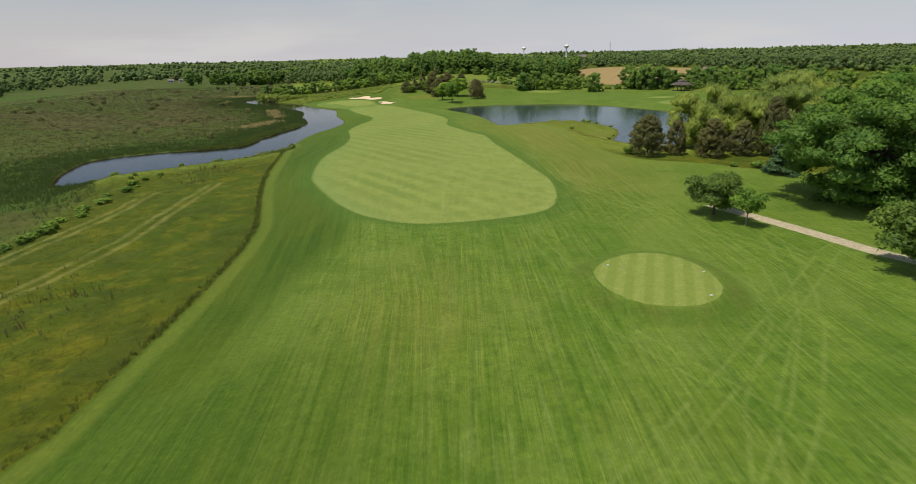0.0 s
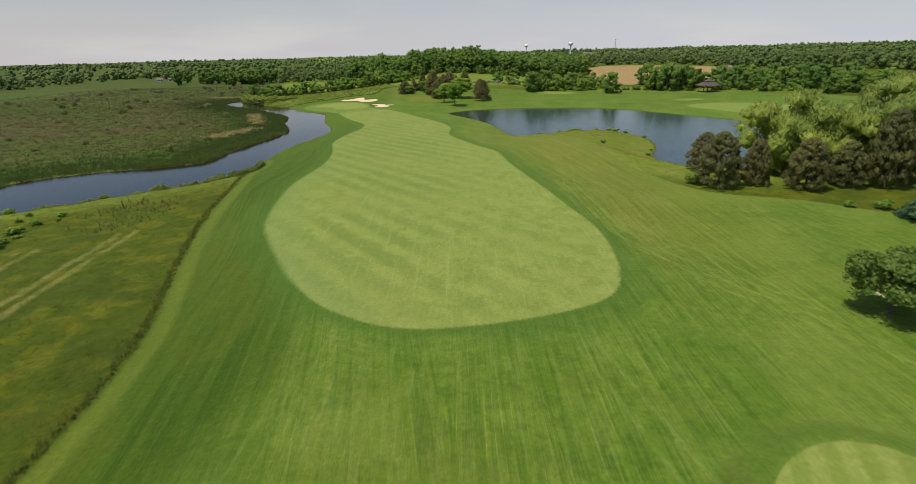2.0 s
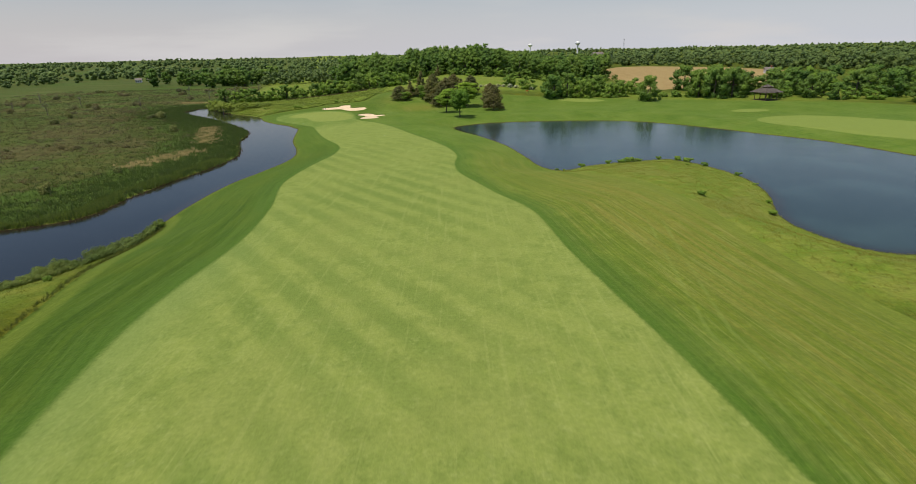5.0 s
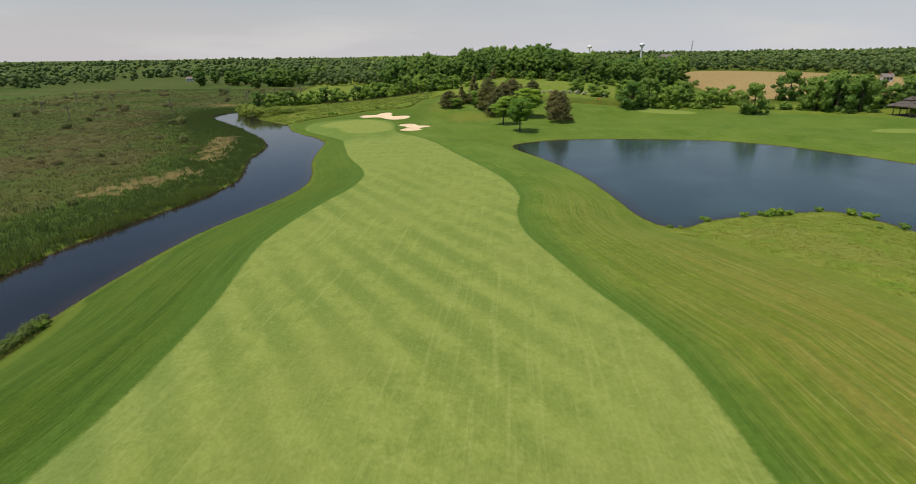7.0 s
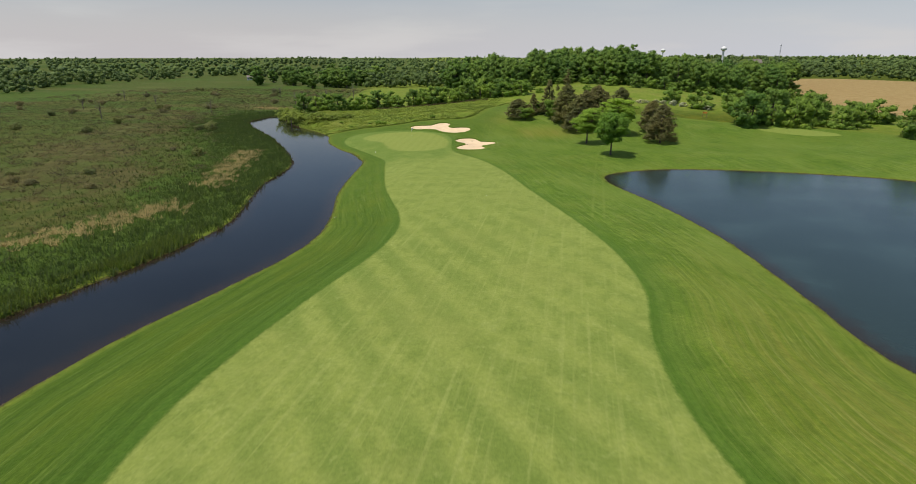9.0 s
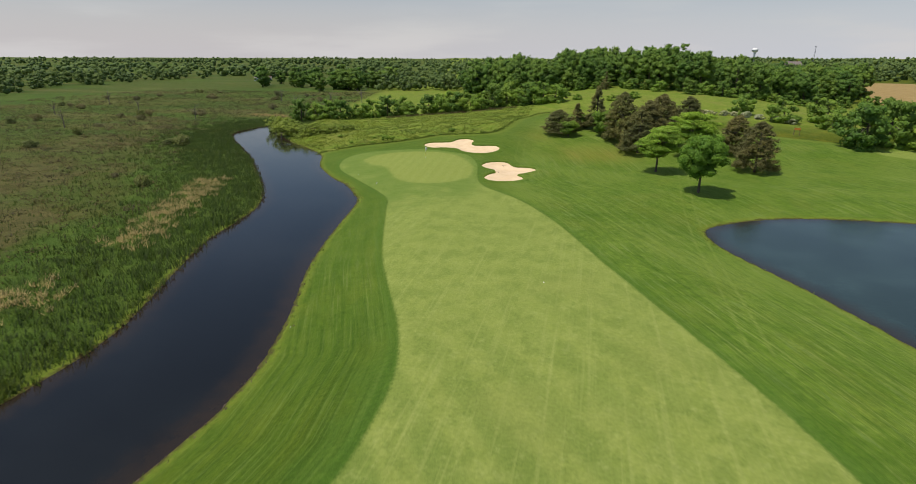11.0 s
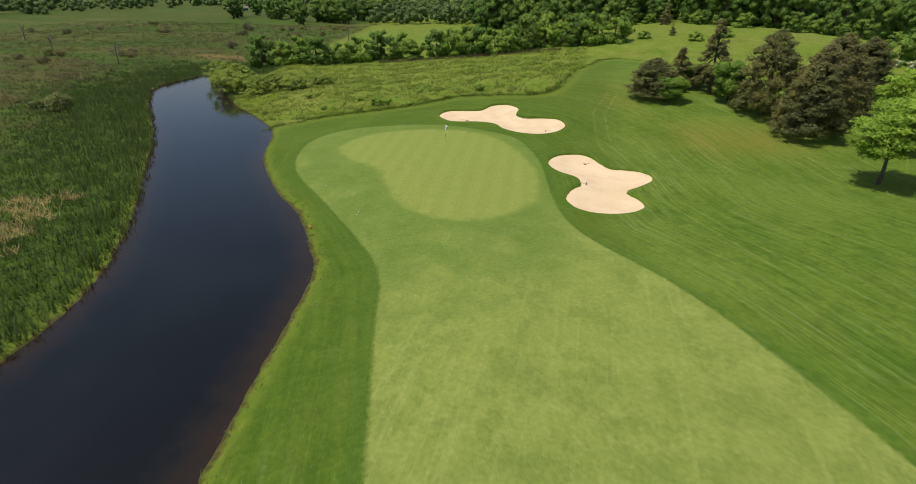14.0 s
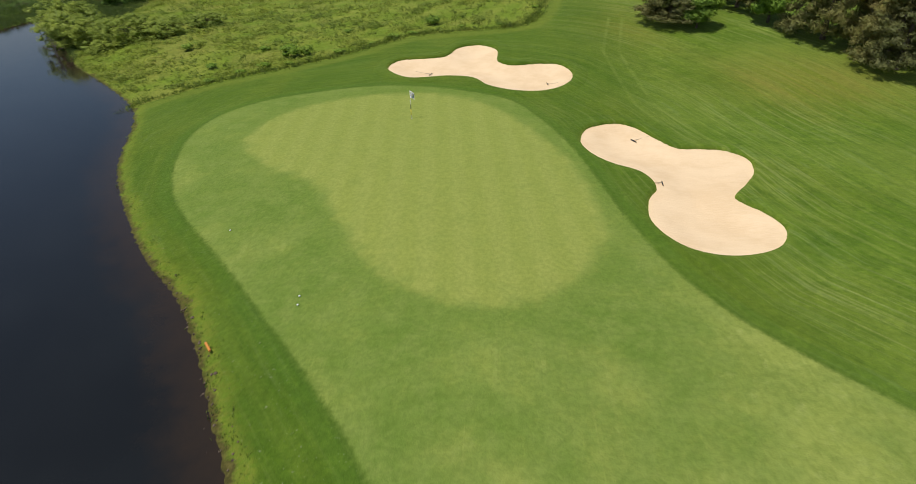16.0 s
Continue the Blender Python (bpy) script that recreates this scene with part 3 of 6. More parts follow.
def blades(name, low, high, tip):
    p = Paint(name, 0.7)
    tone = p.mix(p.island(), low, high)
    tone = p.mix(p.ramp(p.noise(p.place(), 0.22, 3), 0.48, 0.66), tone, tip)
    up = p.node("ShaderNodeCombineXYZ")
    up.inputs[2].default_value = 1.0
    p.lean(up.outputs[0], 0.22)
    p.color(tone)
    thin = p.node("ShaderNodeBsdfTranslucent")
    p.put(thin.inputs[0], tone)
    blend = p.node("ShaderNodeMixShader")
    blend.inputs[0].default_value = 0.5
    p.tree.links.new(p.shader.outputs[0], blend.inputs[1])
    p.tree.links.new(thin.outputs[0], blend.inputs[2])
    p.tree.links.new(blend.outputs[0], p.tree.nodes["Material Output"].inputs[0])
    return p.material


def plain(name, a, b, scale=3.0, rough=0.7, metal=0.0, depth=0.02):
    p = Paint(name, rough)
    grain = p.noise(p.own(), scale, 4, 0.65)
    p.color(p.mix(p.ramp(grain, 0.3, 0.7), a, b))
    p.shader.inputs["Metallic"].default_value = metal
    return p.bump(grain, depth, 0.4).material


def water(name, deep, ripple):
    p = Paint(name, 0.04)
    at = p.place()
    p.shader.inputs["IOR"].default_value = 1.33
    p.shader.inputs["Specular IOR Level"].default_value = 0.5
    tone = p.mix(p.ramp(p.noise(at, 0.08, 3), 0.4, 0.7), deep, tuple(1.5 * c for c in deep))
    shallow = p.ramp(p.sum("ADD", p.attr("depth"), p.sum("MULTIPLY", p.noise(at, 0.7, 4, 0.65), 3.0)), 1.2, 4.2, 0.85, 0.0)
    p.color(p.mix(shallow, tone, (0.030, 0.020, 0.012)))
    calm = p.noise(p.scaled(at, (1, 1, 1)), 0.02, 2)
    p.put(p.shader.inputs["Roughness"], p.ramp(calm, 0.4, 0.6, 0.03, 0.10))
    return p.bump(p.noise(p.scaled(at, (1.0, 2.2, 1)), 1.6, 3, 0.6), ripple, 0.5).material


def sand_paint():
    p = Paint("sand", 0.9)
    at = p.place()
    raked = p.noise(p.scaled(at, (1, 7, 1), 0.5), 1.6, 3)
    tone = p.mix(p.ramp(p.noise(at, 0.5, 4), 0.35, 0.7), (0.75, 0.57, 0.36), (0.68, 0.50, 0.30))
    tone = p.mix(p.ramp(raked, 0.4, 0.75, 0, 0.3), tone, (0.80, 0.63, 0.42))
    return p.color(tone).bump(p.sum("ADD", raked, p.noise(at, 9, 2)), 0.03, 0.5).material


TURF = turf()
CREEK_WATER, POND_WATER = water("creek_water", (0.008, 0.009, 0.009), 0.012), water("pond_water", (0.026, 0.044, 0.041), 0.03)
SAND = sand_paint()
BARK = plain("bark", (0.085, 0.065, 0.048), (0.15, 0.12, 0.09), 4.0, 0.9)
DEAD_WOOD = plain("dead_wood", (0.16, 0.13, 0.10), (0.26, 0.22, 0.18), 4.0, 0.9)
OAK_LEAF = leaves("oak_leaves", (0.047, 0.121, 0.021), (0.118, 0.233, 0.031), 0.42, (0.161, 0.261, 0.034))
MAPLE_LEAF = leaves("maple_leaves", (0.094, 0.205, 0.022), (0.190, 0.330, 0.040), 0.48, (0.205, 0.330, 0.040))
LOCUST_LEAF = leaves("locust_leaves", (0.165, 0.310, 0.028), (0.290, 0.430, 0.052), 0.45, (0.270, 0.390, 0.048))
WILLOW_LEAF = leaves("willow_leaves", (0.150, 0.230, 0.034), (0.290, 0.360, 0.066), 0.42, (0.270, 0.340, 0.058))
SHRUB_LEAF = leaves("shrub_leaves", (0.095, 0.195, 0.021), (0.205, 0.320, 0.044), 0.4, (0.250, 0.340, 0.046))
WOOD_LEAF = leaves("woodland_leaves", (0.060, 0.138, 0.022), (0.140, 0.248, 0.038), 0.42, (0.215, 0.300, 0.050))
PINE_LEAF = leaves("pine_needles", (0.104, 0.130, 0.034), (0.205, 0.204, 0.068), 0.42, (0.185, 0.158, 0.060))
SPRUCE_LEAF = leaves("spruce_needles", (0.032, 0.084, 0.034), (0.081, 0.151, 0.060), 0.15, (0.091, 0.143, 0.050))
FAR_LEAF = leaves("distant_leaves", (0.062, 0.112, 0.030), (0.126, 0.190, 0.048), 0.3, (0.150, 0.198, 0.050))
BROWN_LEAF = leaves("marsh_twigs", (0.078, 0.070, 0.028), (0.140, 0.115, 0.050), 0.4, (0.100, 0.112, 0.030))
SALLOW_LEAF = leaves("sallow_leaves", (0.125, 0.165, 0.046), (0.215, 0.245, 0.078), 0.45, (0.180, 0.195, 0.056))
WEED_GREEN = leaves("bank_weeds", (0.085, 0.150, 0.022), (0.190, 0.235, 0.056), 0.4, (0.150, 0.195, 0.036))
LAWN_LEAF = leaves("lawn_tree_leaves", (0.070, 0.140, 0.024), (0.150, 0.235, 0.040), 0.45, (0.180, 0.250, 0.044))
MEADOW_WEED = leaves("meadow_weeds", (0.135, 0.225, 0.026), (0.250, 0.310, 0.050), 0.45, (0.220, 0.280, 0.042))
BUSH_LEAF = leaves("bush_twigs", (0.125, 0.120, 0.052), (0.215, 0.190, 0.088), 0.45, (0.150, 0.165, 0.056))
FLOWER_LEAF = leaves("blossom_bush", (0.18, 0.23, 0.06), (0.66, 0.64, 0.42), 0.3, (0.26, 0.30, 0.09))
STUBBLE = blades("reed_stubble", (0.060, 0.040, 0.018), (0.125, 0.085, 0.038), (0.085, 0.060, 0.026))
REED = blades("reeds", (0.056, 0.104, 0.014), (0.096, 0.146, 0.024), (0.078, 0.118, 0.018))
SEDGE = blades("sedge", (0.062, 0.074, 0.017), (0.112, 0.098, 0.034), (0.058, 0.084, 0.015))
STRAW = blades("dead_cattails", (0.30, 0.235, 0.085), (0.54, 0.43, 0.19), (0.42, 0.34, 0.14))
MEADOW = blades("meadow_grass", (0.080, 0.108, 0.005), (0.140, 0.156, 0.011), (0.104, 0.124, 0.007))
SPIT_GRASS = blades("spit_grass", (0.225, 0.255, 0.028), (0.350, 0.345, 0.064), (0.285, 0.300, 0.044))
WEED_STALK = blades("weed_stalks", (0.130, 0.100, 0.036), (0.210, 0.160, 0.065), (0.150, 0.140, 0.040))
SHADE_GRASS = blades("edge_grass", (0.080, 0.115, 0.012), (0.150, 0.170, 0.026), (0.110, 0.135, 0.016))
LUSH = blades("lush_grass", (0.090, 0.160, 0.015), (0.176, 0.226, 0.032), (0.122, 0.176, 0.020))
WHITE = plain("white_paint", (0.78, 0.78, 0.76), (0.84, 0.84, 0.82), 2.0, 0.5)
STEEL = plain("grey_steel", (0.35, 0.36, 0.37), (0.45, 0.46, 0.47), 3.0, 0.45, 0.6)
TIMBER = plain("weathered_timber", (0.16, 0.11, 0.075), (0.26, 0.19, 0.13), 5.0, 0.8)
PALE_WOOD = plain("pale_wood", (0.42, 0.33, 0.22), (0.52, 0.42, 0.29), 5.0, 0.7)
SHINGLE = plain("roof_shingles", (0.16, 0.13, 0.11), (0.27, 0.23, 0.20), 3.0, 0.9)
BRICK_RED = plain("red_siding", (0.30, 0.12, 0.08), (0.38, 0.17, 0.11), 1.0, 0.8)
ORANGE = plain("orange_paint", (0.66, 0.27, 0.06), (0.55, 0.21, 0.04), 4.0, 0.5)
YELLOW = plain("yellow_paint", (0.75, 0.60, 0.08), (0.68, 0.52, 0.06), 4.0, 0.5)
BLACK = plain("black_plastic", (0.03, 0.03, 0.03), (0.05, 0.05, 0.05), 4.0, 0.5)
GLASS = plain("window_glass", (0.03, 0.04, 0.05), (0.05, 0.06, 0.07), 1.0, 0.1)
STONE = plain("shore_stones", (0.085, 0.062, 0.040), (0.17, 0.13, 0.09), 3.0, 0.9)


# ---- mesh helpers ----
def mesh_of(name, verts, faces, material, smooth=False):
    """A mesh from arrays: verts n x 3, faces m x k."""
    data = bpy.data.meshes.new(name)
    verts, faces = np.asarray(verts, np.float32), np.asarray(faces, np.int32)
    m, k = faces.shape
    data.vertices.add(len(verts)), data.loops.add(m * k), data.polygons.add(m)
    data.vertices.foreach_set("co", verts.ravel())
    data.loops.foreach_set("vertex_index", faces.ravel())
    data.polygons.foreach_set("loop_start", np.arange(0, m * k, k, dtype=np.int32))
    data.polygons.foreach_set("use_smooth", np.full(m, smooth))
    data.update(calc_edges=True)
    data.materials.append(material)
    return data


def thing(name, x, y, z, label, category, group="", turn=0.0, size=1.0):
    ob = tagged(new(name), label, category, group)
    ob.empty_display_size = 0.2
    ob.matrix_basis = pose(x, y, z, 0, 0, turn) @ Matrix.Scale(size, 4)
    return ob


def part(name, source, material, parent, label=""):
    """Links a bmesh, or ready mesh data, as one mesh object under its thing."""
    if isinstance(source, bmesh.types.BMesh):
        data = bpy.data.meshes.new(name)
        source.to_mesh(data)
        source.free()
        data.materials.append(material)
    else:
        data = source
    ob = new(name, data)
    ob.parent = parent
    return tagged(ob, label) if label else ob


def box(sx, sy, sz, at=(0, 0, 0), bevel=0.0, turn=None):
    bm = bmesh.new()
    bmesh.ops.create_cube(bm, size=1.0, matrix=Matrix.Translation(at) @ (turn or Matrix()) @ Matrix.Diagonal((sx, sy, sz, 1)))
    if bevel:
        bmesh.ops.bevel(bm, geom=bm.edges[:], offset=bevel, segments=2, affect="EDGES")
    return bm


def rod(path, radii, sides=8):
    """A tapered round bar along a line of points, as verts and quads."""
    path, verts, faces = [Vector(p) for p in path], [], []
    for k, p in enumerate(path):
        ahead = (path[min(k + 1, len(path) - 1)] - path[max(k - 1, 0)]).normalized()
        u = ahead.orthogonal().normalized()
        v = ahead.cross(u)
        for s in range(sides):
            a = 2 * math.pi * s / sides
            verts.append(p + (u * math.cos(a) + v * math.sin(a)) * radii[k])
    for k in range(len(path) - 1):
        for s in range(sides):
            a, b = k * sides + s, k * sides + (s + 1) % sides
            faces.append((a, b, b + sides, a + sides))
    return [tuple(v) for v in verts], faces


def bar(path, radii, sides=8):
    """rod() as a closed bmesh."""
    verts, faces = rod(path, radii, sides)
    bm = bmesh.new()
    vs = [bm.verts.new(v) for v in verts]
    for f in faces:
        bm.faces.new([vs[i] for i in f])
    bm.faces.new(vs[:sides][::-1]), bm.faces.new(vs[-sides:])
    for f in bm.faces:
        f.smooth = True
    return bm


def bars(rods):
    """Several rods joined, as arrays."""
    verts, faces = [], []
    for v, f in rods:
        faces += [tuple(i + len(verts) for i in q) for q in f]
        verts += v
    return np.array(verts), np.array(faces)


def tufts(spots, heights, width, lean, rng, count=5, spread=0.25):
    """Clumps of leaning grass blades, a tapered triangle each, at n x 3 spots."""
    n = len(spots)
    root = np.repeat(spots, count, 0)
    tall = np.repeat(heights, count) * rng.uniform(0.6, 1.1, n * count)
    a = rng.uniform(0, 2 * np.pi, n * count)
    root = root + np.stack([np.cos(a), np.sin(a), 0 * a], 1) * (rng.uniform(0, 1, n * count) * spread)[:, None]
    b = rng.uniform(0, 2 * np.pi, n * count)
    out = np.stack([np.cos(b), np.sin(b), 0 * b], 1) * (lean * tall * rng.uniform(0.2, 1, n * count))[:, None]
    side = np.stack([-np.sin(b + 0.7), np.cos(b + 0.7), 0 * b], 1) * (width * 0.5)
    up = np.stack([0 * a, 0 * a, tall], 1)
    verts = np.stack([root - side, root + side, root + up + out], 1).reshape(-1, 3)
    return verts, np.arange(n * count * 3).reshape(-1, 3)


def stuff(name, verts, faces, material, label, category):
    return tagged(new(name, mesh_of(name, verts, faces, material)), label, category, kind="stuff")


# ---- the ground: one sheet, close-meshed where the camera passes ----
def axis(near, fine, reach):
    """Grid lines: 1 m within near, 0.5 m within fine, widening out to reach."""
    out = [near[0]]
    while out[-1] < near[1] - 1e-6:
        out.append(out[-1] + (0.5 if fine[0] <= out[-1] < fine[1] else 1.0))
    for sign in (-1, 1):
        gap, v = 1.0, out[0] if sign < 0 else out[-1]
        while abs(v) < reach:
            gap = min(gap * 1.13, 140.0)
            v += sign * gap
            out.insert(0, v) if sign < 0 else out.append(v)
    return np.array(out)


def build_ground():
    xs, ys = axis((-100, 96), (-72, -22), 3600), axis((4, 312), (244, 300), 3900)
    gx, gy = np.meshgrid(xs, ys)
    x, y = gx.ravel(), gy.ravel()
    z = terrain(x, y)
    bunk = np.min([distance(x, y, b) for b in BUNKER_LINES], 0)
    n, m = len(xs), len(ys)
    i = (np.arange(m - 1)[:, None] * n + np.arange(n - 1)[None]).ravel()
    quads = np.stack([i, i + 1, i + 1 + n, i + n], 1)
    quads = quads[~(bunk[quads] < 0.25).any(1)]
    data = mesh_of("ground", np.stack([x, y, z], 1), quads, TURF, True)
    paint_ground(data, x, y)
    tagged(new("ground", data), "mown and wild green grassland round a golf fairway", "ground", kind="structure")


LANE_LINE = np.array([(-6, -120), (-14, 40), (-20, 80)] + [p for p in FAIRWAY[6:37]] + [(13.2, 96), (13, 40), (10, -120)], float)
TRACKS = [[(40, 30), (31, 52), (22, 68), (17, 84), (16, 105), (20, 130)], [(52, 52), (36, 58), (25, 66), (18, 78), (16.5, 95)], [(-5.5, 205), (-4.5, 232), (-3.5, 252), (-1, 275), (8, 296)],
          [(-31, 300), (-33, 290), (-32, 278), (-27, 262), (-17, 243), (-8, 225)],
          [(-39.5, 88), (-38.5, 72), (-37.5, 58), (-38.5, 49), (-39.5, 41), (-41, 32)], [(-47, 82), (-46, 70), (-46.5, 59), (-47, 50), (-49, 40)],
          [(34, 56), (32.8, 51.5), (29, 41), (25.9, 34.8), (19.7, 25.4), (15.4, 20.2), (9, 12)], [(42, 53), (37.1, 49.8), (27, 39), (17, 28.6), (11.2, 22.9), (2, 14)],
          [(17.4, 87), (23.4, 74.5), (26.9, 60.5), (27.3, 45.6), (23.9, 34.9), (17.2, 25.7), (12, 14)], [(8, 60), (9.3, 53.2), (10.7, 45.3), (12.1, 35.2), (18, 24), (26, 14)]]


SCRUB_LINE = np.array([(-92, 200), (-108, 225), (-128, 258), (-150, 312), (-168, 338)], float)
SCRUB_WEST = np.array([(-104, 205), (-135, 205), (-160, 225), (-180, 250), (-215, 262)], float)


def scrub_part(x, y):
    """Brown scrubland in the marsh, 1 inside."""
    d = np.minimum(np.abs(distance(x, y, SCRUB_LINE, False)), np.abs(distance(x, y, SCRUB_WEST, False)))
    d = d + 6 * waves(x, y, 40, 31) + 3 * waves(x, y, 13, 32)
    return step(22, 8, d) + 0.7 * step(0.35, 0.7, waves(0.4 * x, y, 60, 33)) * step(290, 320, y)


def paint_ground(data, x, y):
    low = marsh_part(x, y)
    water_d = np.minimum(distance(x, y, CREEK_LINE), distance(x, y, POND_LINE))
    far = np.min([distance(x, y, p) for p in FAR_LINES], 0)
    dry = np.exp(-(((x - 21 + 0.10 * (y - 130)) / 11) ** 2) - ((y - 135) / 42) ** 2) + 0.35 * np.exp(-(((x - 6) / 6) ** 2) - ((y - 172) / 26) ** 2)
    dry += 0.5 * np.exp(-(((x - 21) / 8) ** 2) - ((y - 86) / 15) ** 2)
    dry += 0.95 * np.exp(-(((x + 17) / 8) ** 2) - ((y - 283) / 6) ** 2) + 0.55 * np.exp(-(((x + 31) / 5) ** 2) - ((y - 297) / 9) ** 2) + 0.4 * np.exp(-(((x + 4) / 8) ** 2) - ((y - 38) / 12) ** 2)
    fresh = step(250, 275, y) * step(-20, -40, x - 0.2 * (y - 290)) * (1 - low) + step(300, 330, y) * (1 - low) * np.where(x < -50, 0.5, 1.0) * step(95, 75, x) + 0.75 * step(262, 285, y) * step(35, 60, x) * step(330, 310, y) + step(20, 12, water_d) * step(150, 90, y) * (x < 0) * 0.8 + step(30, 20, distance(x, y, POND_LINE)) * (y < 195) * (x > 8)
    layers = {"fairway": distance(x, y, FAIR_LINE), "green": distance(x, y, GREEN_LINE), "mown": distance(x, y, MOWN_LINE), "tee": distance(x, y, TEE_LINE), "marsh": low,
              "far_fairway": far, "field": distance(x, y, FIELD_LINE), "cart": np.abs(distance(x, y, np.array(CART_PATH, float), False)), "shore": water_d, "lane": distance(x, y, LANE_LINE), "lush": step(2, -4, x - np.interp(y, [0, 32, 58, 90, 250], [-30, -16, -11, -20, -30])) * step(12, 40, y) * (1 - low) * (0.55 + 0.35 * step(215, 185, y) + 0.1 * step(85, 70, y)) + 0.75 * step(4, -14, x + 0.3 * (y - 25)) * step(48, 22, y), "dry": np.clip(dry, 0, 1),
              "fresh": np.clip(fresh, 0, 1), "scrub": np.clip(scrub_part(x, y), 0, 1) * low, "wet_green": np.clip(step(26, 13, water_d + 4 * waves(x, y, 22, 34)) + 0.8 * step(0.0, 0.35, waves(0.35 * x, y, 75, 12)) * step(290, 340, y), 0, 1) * low, "apron": 0.66 * step(216, 250, y - 0.9 * (x + 45))}
    for name, line in zip(("track_a", "track_b", "track_c", "track_d", "track_e", "track_f", "track_g", "track_h", "track_i", "track_j"), TRACKS):
        layers[name] = distance(x, y, np.array(line, float), False)
    for name, values in layers.items():
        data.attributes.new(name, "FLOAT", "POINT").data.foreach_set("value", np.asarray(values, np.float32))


def build_water(name, line, material, label):
    """A level sheet a little wider than the shore, so that the bank cuts its edge."""
    lo, hi = line.min(0) - 2, line.max(0) + 2
    xs, ys = np.arange(lo[0], hi[0], 1.5), np.arange(lo[1], hi[1], 1.5)
    gx, gy = np.meshgrid(xs, ys)
    d = distance(gx.ravel(), gy.ravel(), line)
    i = (np.arange(len(ys) - 1)[:, None] * len(xs) + np.arange(len(xs) - 1)[None]).ravel()
    quads = np.stack([i, i + 1, i + 1 + len(xs), i + len(xs)], 1)
    quads = quads[(d[quads] < 0.3).any(1)]
    used, quads = np.unique(quads, return_inverse=True)
    verts = np.stack([gx.ravel(), gy.ravel(), 0 * d], 1)[used]
    data = mesh_of(name, verts, quads.reshape(-1, 4), material, True)
    data.attributes.new("depth", "FLOAT", "POINT").data.foreach_set("value", np.asarray(-d[used], np.float32))
    tagged(new(name, data), label, "water", kind="structure")


build_ground()
build_water("water_creek", CREEK_LINE, CREEK_WATER, "dark still creek water between reeds and lawn")
build_water("water_pond", POND_LINE, POND_WATER, "blue-grey rippled pond beside the fairway")


# ---- sand bunkers ----
def sand_level(x, y, d):
    return terrain(x, y) - 0.14 - 0.34 * step(0.0, 2.6, -d) + 0.02 * waves(x, y, 1.1, 3)


def build_bunker(line):
    """A hollow of sand inside a turf lip that stands a little proud of it."""
    cx, cy = line.mean(0)
    ob = thing("sand_bunker", 0, 0, 0, "pale raked sand bunker with a turf lip beside the green", "bunker", "greenside bunkers")
    n = len(line)
    out = np.roll(line, -1, 0) - np.roll(line, 1, 0)
    out = np.stack([out[:, 1], -out[:, 0]], 1) / np.linalg.norm(out, axis=1)[:, None]
    if distance(line[:1, 0] + 0.1 * out[:1, 0], line[:1, 1] + 0.1 * out[:1, 1], line)[0] < 0:
        out = -out
    rings, tones = [], [(-0.10, -0.34), (0.0, -0.10), (0.06, 0.05), (0.35, 0.09), (1.3, 0.03), (1.7, -0.10)]
    for off, rise in tones:
        p = line + out * off
        rings.append(np.concatenate([p, (terrain(p[:, 0], p[:, 1]) + rise)[:, None]], 1))
    verts = np.concatenate(rings)
    k = np.arange(n)
    faces = np.concatenate([np.stack([r * n + k, r * n + (k + 1) % n, (r + 1) * n + (k + 1) % n, (r + 1) * n + k], 1) for r in range(len(rings) - 1)])
    data = mesh_of("turf_lip", verts, faces, TURF, True)
    paint_ground(data, verts[:, 0], verts[:, 1])
    part("turf_lip", data, TURF, ob, "short green turf lip")
    # the sand: a dished grid cut to the outline
    lo, hi = line.min(0) - 0.6, line.max(0) + 0.6
    xs, ys = np.arange(lo[0], hi[0], 0.3), np.arange(lo[1], hi[1], 0.3)
    gx, gy = np.meshgrid(xs, ys)
    d = distance(gx.ravel(), gy.ravel(), line)
    z = sand_level(gx.ravel(), gy.ravel(), d)
    i = (np.arange(len(ys) - 1)[:, None] * len(xs) + np.arange(len(xs) - 1)[None]).ravel()
    quads = np.stack([i, i + 1, i + 1 + len(xs), i + len(xs)], 1)
    quads = quads[(d[quads] < 0.35).all(1)]
    used, quads = np.unique(quads, return_inverse=True)
    verts = np.stack([gx.ravel(), gy.ravel(), z], 1)[used]
    part("sand", mesh_of("sand", verts, quads.reshape(-1, 4), SAND, True), SAND, ob, "pale cream sand")


for outline in BUNKER_LINES:
    build_bunker(outline)


